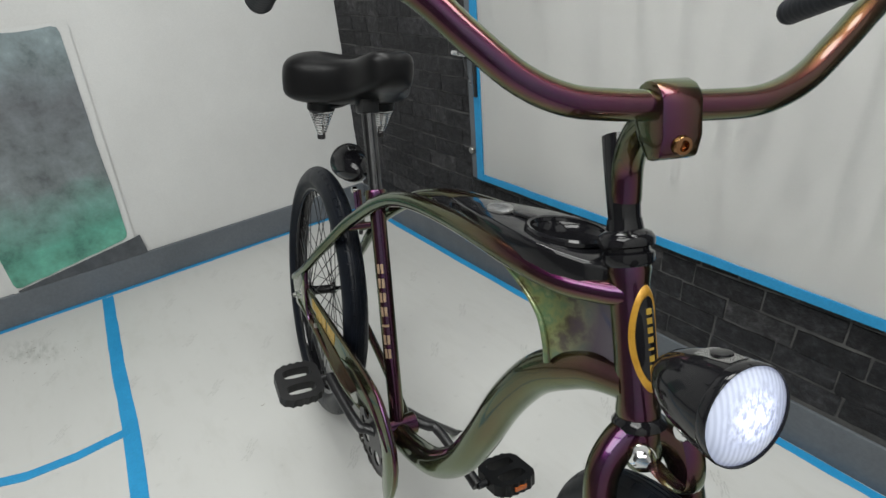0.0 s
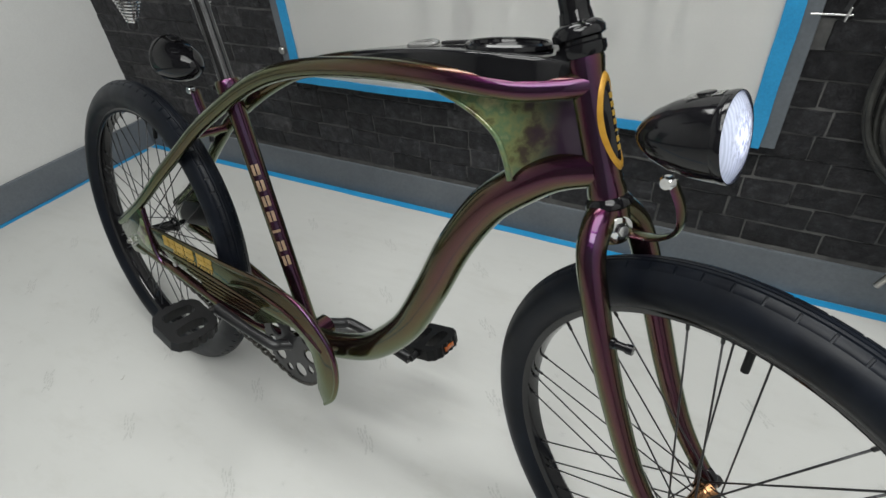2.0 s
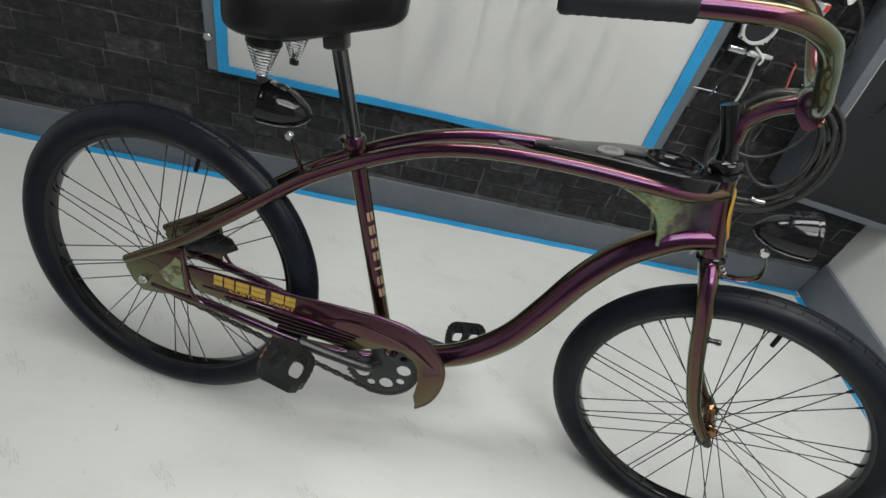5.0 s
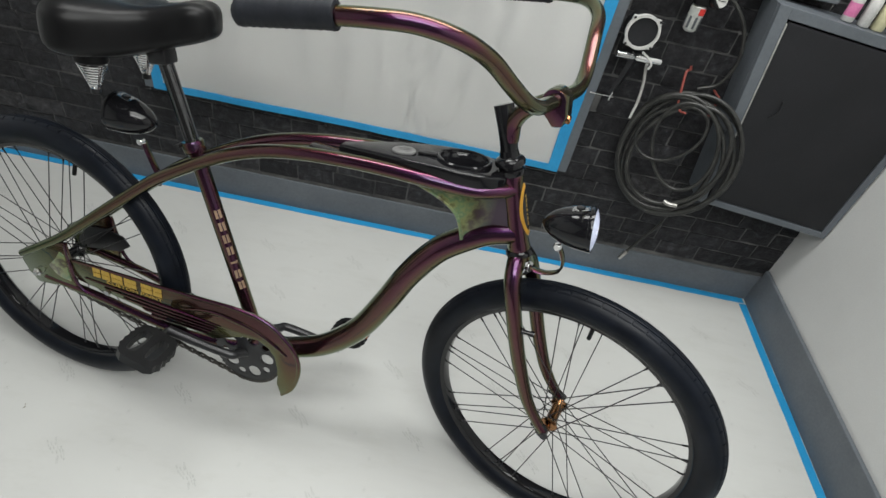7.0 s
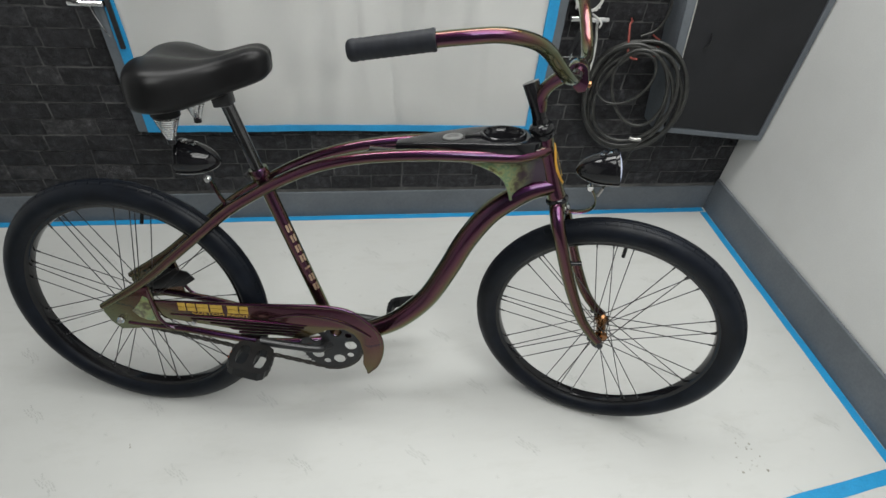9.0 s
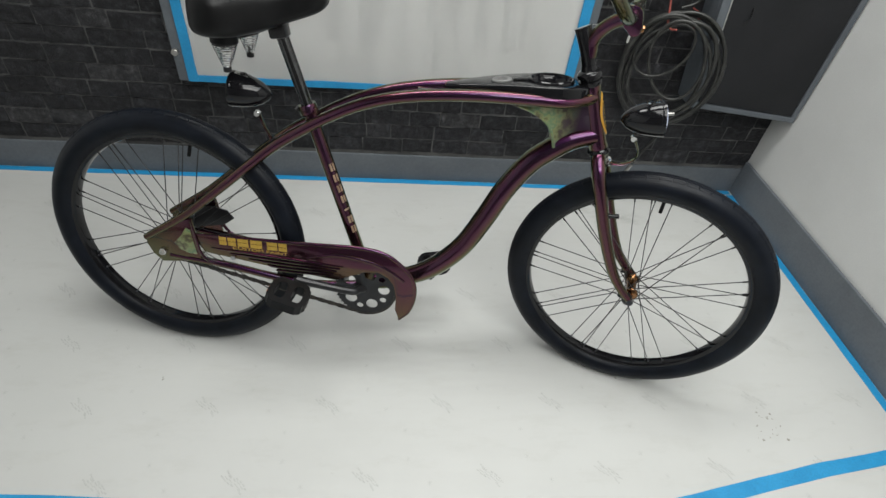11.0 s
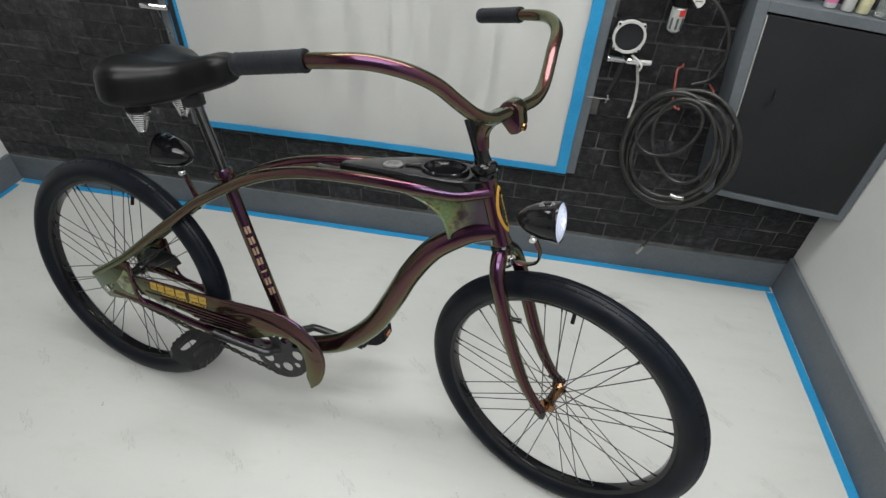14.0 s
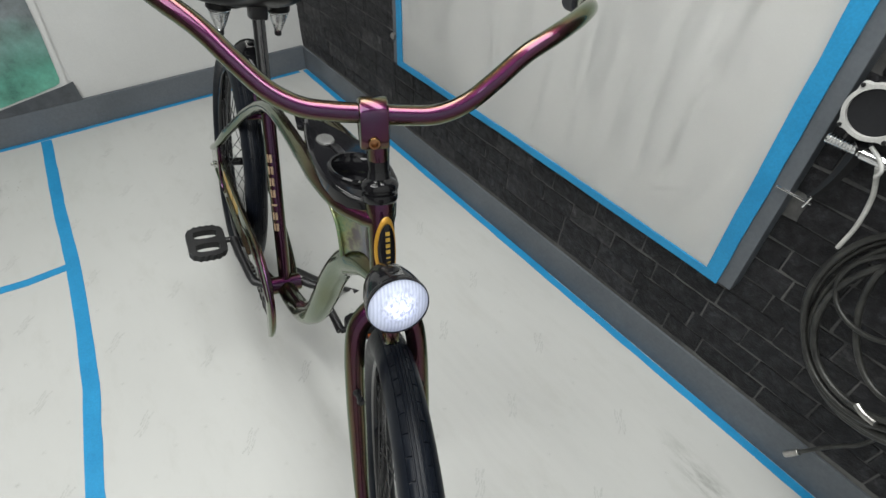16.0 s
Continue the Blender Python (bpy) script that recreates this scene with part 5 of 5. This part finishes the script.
part("rod_wire", sweep_bm([(0.004, -0.004, -0.006), (0.010, -0.002, -0.040), (0.020, 0.004, -0.080), (0.024, 0.010, -0.094)], 0.0014, 6, 6), CHROME, rod2)
part("rod_bracket", box_bm(0.0445, 0.058, -0.004, 0.020, -0.125, 0.10, 0.002), SATIN, rod2, "", False)
part("rod_bracket", box_bm(0.020, 0.034, 0.004, 0.021, -0.085, 0.10, 0.002), GREYP, rod2, "", False)
disc = thing("round_button", "small round grey plastic wall button", "button", Matrix.Translation((-0.052, -0.010, 0.492)))
part("button_disc", cyl_bm((0, WY + 0.010, 0), (0, -0.012, 0), 0.011, 22, 0.002), STEEL, disc)

# air filter regulator and its rail
BOWL = surface("cloudy_plastic", (0.30, 0.31, 0.29), (0.40, 0.41, 0.39), 40, 0.35, 0, 200, 0.05, 0.0005)
SLATE = surface("dark_slate_paint", (0.045, 0.05, 0.057), (0.075, 0.082, 0.092), 30, 0.5, 0, 160, 0.1, 0.0008)
rail = thing("wall_rail", "slate grey painted wall rail board", "rail", Matrix.Translation((1.56, 0, 1.035)))
part("rail_board", moved(box_bm(-0.21, 0.20, -0.032, WY, -0.028, 0.028, 0.002), pose(0, 0, 0, 0, 0, 0)), GREYP, rail, "", False)
reg = thing("air_regulator", "air filter regulator with a white bowl and round gauge", "regulator", Matrix.Translation((1.446, -0.050, 0.922)) @ Matrix.Diagonal((0.86, 0.86, 0.86, 1)))
part("filter_bowl", lathe_bm([(0, -0.040), (0.012, -0.040), (0.019, -0.034), (0.0215, -0.010), (0.0215, 0.028), (0.018, 0.032), (0, 0.032)], 26), BOWL, reg, "cloudy white plastic bowl")
for k in range(8):
    t = 2 * math.pi * k / 8
    part("bowl_slot", moved(box_bm(0.0205, 0.0222, -0.0035, 0.0035, -0.028, 0.004, 0.0005), pose(0, 0, 0, 0, 0, math.degrees(t))), SLATE, reg, "", False)
part("red_tab", moved(box_bm(0.018, 0.0235, -0.008, 0.008, 0.010, 0.028, 0.001), pose(0, 0, 0, 0, 0, -70)), RED, reg, "red tab", False)
part("regulator_body", box_bm(-0.022, 0.026, -0.020, 0.030, 0.034, 0.080, 0.004), PLASTIC, reg)
part("knob", cyl_bm((0.004, 0.004, 0.080), (0.004, 0.004, 0.115), 0.017, 20), PLASTIC, reg)
part("knob_ring", cyl_bm((0.004, 0.004, 0.079), (0.004, 0.004, 0.086), 0.0185, 20), RED, reg)
gauge = part("gauge", cyl_bm((0.030, -0.022, 0.058), (0.034, -0.042, 0.062), 0.021, 28), PLASTIC, reg)
part("gauge_face", cyl_bm((0.034, -0.0415, 0.062), (0.0342, -0.0432, 0.0622), 0.0182, 28), WHITEP, gauge, "white dial face")
part("gauge_needle", moved(box_bm(-0.012, 0.012, -0.0012, 0.0, -0.0008, 0.0008), Matrix.Translation((0.0343, -0.0432, 0.0622))), PLASTIC, gauge, "", False)
part("brass_elbow", sweep_bm([(-0.020, 0.004, 0.058), (-0.045, 0.0, 0.062), (-0.058, 0.0, 0.066)], 0.009, 14, 6), BRASS, reg)
part("yellow_hose", sweep_bm([(-0.056, 0.0, 0.066), (-0.090, 0.004, 0.082), (-0.115, 0.010, 0.110), (-0.125, 0.014, 0.150)], 0.0070, 12, 6), YELLOW, reg, "yellow air hose")
part("outlet_hose", sweep_bm([(0.045, 0.004, 0.055), (0.080, 0.006, 0.060), (0.130, 0.006, 0.020), (0.165, 0.010, -0.030), (0.187, 0.016, -0.105), (0.172, 0.026, -0.180), (0.120, 0.034, -0.210)], 0.0052, 10, 6), HOSE, reg)

# painted panel on the side wall


def panel_paint():
    m, n, l, b = nodes_of("sprayed_panel_paint")
    tc = n.new("ShaderNodeTexCoord")
    sep = n.new("ShaderNodeSeparateXYZ")
    l.new(tc.outputs["Object"], sep.inputs["Vector"])
    wob = noise_node(n, l, 5.0, 6.0, 0.6)
    ad = n.new("ShaderNodeMath")
    ad.operation = "MULTIPLY_ADD"
    l.new(wob, ad.inputs[0])
    ad.inputs[1].default_value = 0.22
    l.new(sep.outputs["Z"], ad.inputs[2])
    col = ramp(n, l, ad.outputs["Value"], [(0.26, (0.10, 0.30, 0.22)), (0.36, (0.08, 0.25, 0.19)), (0.46, (0.11, 0.22, 0.19)), (0.58, (0.14, 0.16, 0.165)), (0.86, (0.12, 0.13, 0.14)), (1.04, (0.17, 0.21, 0.22))])
    stain = ramp(n, l, noise_node(n, l, 9.0, 8.0, 0.7), [(0.30, (0.42, 0.44, 0.46)), (0.46, (0.95, 0.95, 0.95)), (0.60, (1.25, 1.27, 1.29)), (0.72, (1.7, 1.7, 1.7)), (0.84, (0.8, 0.8, 0.8))])
    l.new(mixc(n, l, col, stain, 1.0, "MULTIPLY"), b.inputs["Base Color"])
    b.inputs["Roughness"].default_value = 0.38
    bump(n, l, b, noise_node(n, l, 24.0, 6.0), 0.25, 0.003)
    return m


panel = thing("painted_panel", "grey board sprayed with a green band, hung on the wall", "panel", Matrix.Translation((LEFT + 0.004, 0, 0)))


XZ_TO_YZ = pose(0, 0, 0, 0, 0, 90)


def rough_outline(corners, wob, seed):
    """A board's outline with rounded, slightly uneven edges, from its corners."""
    rr = random.Random(seed)
    out = []
    for i, c in enumerate(corners):
        a, b, c = Vector(corners[i - 1]), Vector(corners[(i + 1) % len(corners)]), Vector(c)
        p, q = c + (a - c).normalized() * 0.022, c + (b - c).normalized() * 0.022
        out += [p.lerp(c, 0.5).lerp(c.lerp(q, 0.5), f / 2) if f == 1 else (p if f == 0 else q) for f in range(3)]
        for k in range(1, 8):
            e = b + (c - b).normalized() * 0.022
            out.append(q.lerp(e, k / 8) + Vector((rr.uniform(-wob, wob), rr.uniform(-wob, wob))))
    return [(v.x, v.y) for v in out]


part("panel_backing", moved(plate_bm(rough_outline([(-1.425, 0.110), (-0.999, 0.168), (-0.948, 0.978), (-1.405, 0.965)], 0.0, 1), -0.006, 0.0, 0.0), XZ_TO_YZ), WALLW, panel, "white backing board", False)
part("panel_face", moved(plate_bm(rough_outline([(-1.410, 0.133), (-1.018, 0.202), (-0.976, 0.968), (-1.400, 0.948)], 0.003, 2), -0.010, -0.0062, 0.0), XZ_TO_YZ), panel_paint(), panel, "grey to green sprayed face", False)
part("panel_foot", moved(plate_bm([(-1.405, 0.121), (-0.972, 0.121), (-0.978, 0.200), (-1.012, 0.192), (-1.405, 0.128)], -0.012, -0.0064, 0.001), XZ_TO_YZ), SLATE, panel, "dark scuffed strip", False)

# printed marks and dirt on the floor sheet
PRINT = surface("faint_grey_print", (0.402, 0.406, 0.392), (0.448, 0.452, 0.438), 60, 0.5, 0, 200, 0.02, 0.0002)
DIRT = surface("dry_dirt_smudge", (0.22, 0.21, 0.18), (0.34, 0.33, 0.30), 80, 0.8, 0, 300, 0.2, 0.0005)
prints = bmesh.new()


def flat_quad(bm, cx, cy, ang, pts, z=0.0004):
    c, s = math.cos(ang), math.sin(ang)
    bm.faces.new([bm.verts.new((cx + x * c - y * s, cy + x * s + y * c, z)) for x, y in pts])


rnd = random.Random(3)
for r in range(-3, 8):
    for q in range(-6, 10):
        cx, cy = 0.079 + 0.30 * q + 0.105 * (r % 3), -0.785 - 0.195 * r
        if not (LEFT + 0.08 < cx < RIGHT - 0.08 and -2.5 < cy < -0.07):
            continue
        ang = radians(134)
        for lo, hi, h, thick in ((-0.034, 0.008, -0.0090, 0.0034), (-0.006, 0.036, 0.0085, 0.0034), (-0.028, 0.026, -0.0032, 0.0022), (-0.024, 0.030, 0.0030, 0.0024), (0.014, 0.036, -0.0070, 0.0042), (-0.034, -0.018, 0.0050, 0.0040)):
            for k in range(4):
                u0 = lo + (hi - lo) * k / 4
                u1 = u0 + (hi - lo) * rnd.uniform(0.17, 0.25)
                bow = 0.0030 * math.sin(u0 * 90)
                flat_quad(prints, cx, cy, ang, [(u0, h + bow), (u1, h + bow + rnd.uniform(-1, 1) * 0.0012), (u1, h + bow + thick), (u0, h + bow + thick * rnd.uniform(0.7, 1.2))])
        for k in range(3):
            sx, sy = cx + 0.10 + 0.05 * k, cy + 0.045 - 0.06 * k
            for t in (35, -35, 90):
                flat_quad(prints, sx, sy, radians(t), [(-0.007, -0.0005), (0.007, -0.0005), (0.007, 0.0005), (-0.007, 0.0005)])
ob = part("floor_print", prints, PRINT, None, "", False)
tagged(ob, "faint grey marks printed on the white floor sheet", "print", "", "stuff")
dirt = bmesh.new()
for cx, cy, spread, n in ((1.69, -1.03, 0.016, 9), (1.655, -1.075, 0.014, 7), (1.70, -1.075, 0.012, 7), (-0.73, -1.47, 0.055, 26), (-0.62, -1.40, 0.05, 10), (1.291, -0.905, 0.001, 1), (0.05, -0.90, 0.004, 2), (-0.66, -1.28, 0.02, 4)):
    for k in range(n):
        x, y = cx + rnd.gauss(0, spread), cy + rnd.gauss(0, spread)
        r = rnd.uniform(0.001, 0.0045)
        e = rnd.uniform(0.3, 1.0)
        flat_quad(dirt, x, y, rnd.uniform(0, 3), [(r * math.cos(a) * rnd.uniform(0.6, 1.3), r * e * math.sin(a) * rnd.uniform(0.6, 1.3)) for a in [k * math.pi / 4 for k in range(8)]], 0.0006)
ob = part("dirt_smudges", dirt, DIRT, None, "", False)
tagged(ob, "small dry dirt smudges on the white floor sheet", "dirt", "", "stuff")

# ceiling lights
for tx, ty, power, long, wide in TUBES:
    e = thing("ceiling_light", "white ceiling batten light", "ceiling light", Matrix.Translation((tx, ty, CEIL)), "ceiling lights")
    part("housing", box_bm(-long / 2 - 0.01, long / 2 + 0.01, -wide / 2 - 0.01, wide / 2 + 0.01, -0.07, 0.0, 0.006), WHITEP, e)

# ---- bricks of the back wall ----
BRICK_Z = 0.0585


def brick_bm(w, h, rnd):
    bm = bmesh.new()
    d, e = 0.0021 + rnd.uniform(0, 0.0013), 0.0014
    def ring(inset, y):
        u, v = w / 2 - inset, h / 2 - inset
        pts = [(-u * 0.97, -v), (-u * 0.4, -v), (u * 0.2, -v), (u * 0.6, -v), (u * 0.97, -v), (u, -v * 0.9), (u, v * 0.9), (u * 0.97, v), (u * 0.5, v), (0, v), (-u * 0.55, v), (-u * 0.97, v), (-u, v * 0.9), (-u, -v * 0.9)]
        return [bm.verts.new((x + jx, y + rnd.uniform(-1, 1) * 0.0008, z + jz)) for (x, z), (jx, jz) in zip(pts, jit)]
    jit = [(rnd.uniform(-1, 1) * 0.0016, rnd.uniform(-1, 1) * 0.0016) for _ in range(14)]
    a, b, c = ring(0, 0), ring(0.0008, -d + e), ring(e, -d)
    for p, q in ((a, b), (b, c)):
        for j in range(14):
            bm.faces.new((p[j], p[(j + 1) % 14], q[(j + 1) % 14], q[j]))
    bm.faces.new(c)
    return bm


rnd = random.Random(11)
KINDS = [round(0.078 + 0.012 * k, 3) for k in range(9)]
brick_meshes = {(k, v): mesh_of("brick", brick_bm(KINDS[k] - 0.0028, BRICK_Z - 0.0034, rnd), BRICK, True) for k in range(9) for v in range(3)}
for me in brick_meshes.values():
    me.set_sharp_from_angle(angle=radians(50))
joined = bmesh.new()
count = 0
for row in range(30):
    z = BB + 0.012 + BRICK_Z * (row + 0.5)
    x = LEFT + rnd.uniform(-0.06, 0.0)
    while x < RIGHT:
        k = rnd.choice((1, 2, 3, 4, 4, 5, 5, 6, 7, 8))
        w = KINDS[k]
        mid = x + w / 2
        x += w
        if WX0 - 0.03 < mid < WX1 + 0.03 and z > WZ0 + 0.02:
            continue
        m = pose(mid, WY + 0.0060, z + rnd.uniform(-0.002, 0.002), 0, rnd.uniform(-1.2, 1.2), 0)
        me = brick_meshes[(k, rnd.randrange(3))]
        hidden = mid > 1.74 and 0.44 < z < 0.9
        if row < 17 and not hidden and count < 300:
            ob = new("brick", me)
            ob.parent, ob.matrix_local = wall_north, m
            count += 1
        else:
            tmp = bmesh.new()
            tmp.from_mesh(me)
            tmp.transform(m)
            tm = bpy.data.meshes.new("upper")
            tmp.to_mesh(tm)
            tmp.free()
            joined.from_mesh(tm)
            bpy.data.meshes.remove(tm)
ob = part("upper_bricks", joined, BRICK, wall_north, "", True)
ob["kind"] = "stuff"
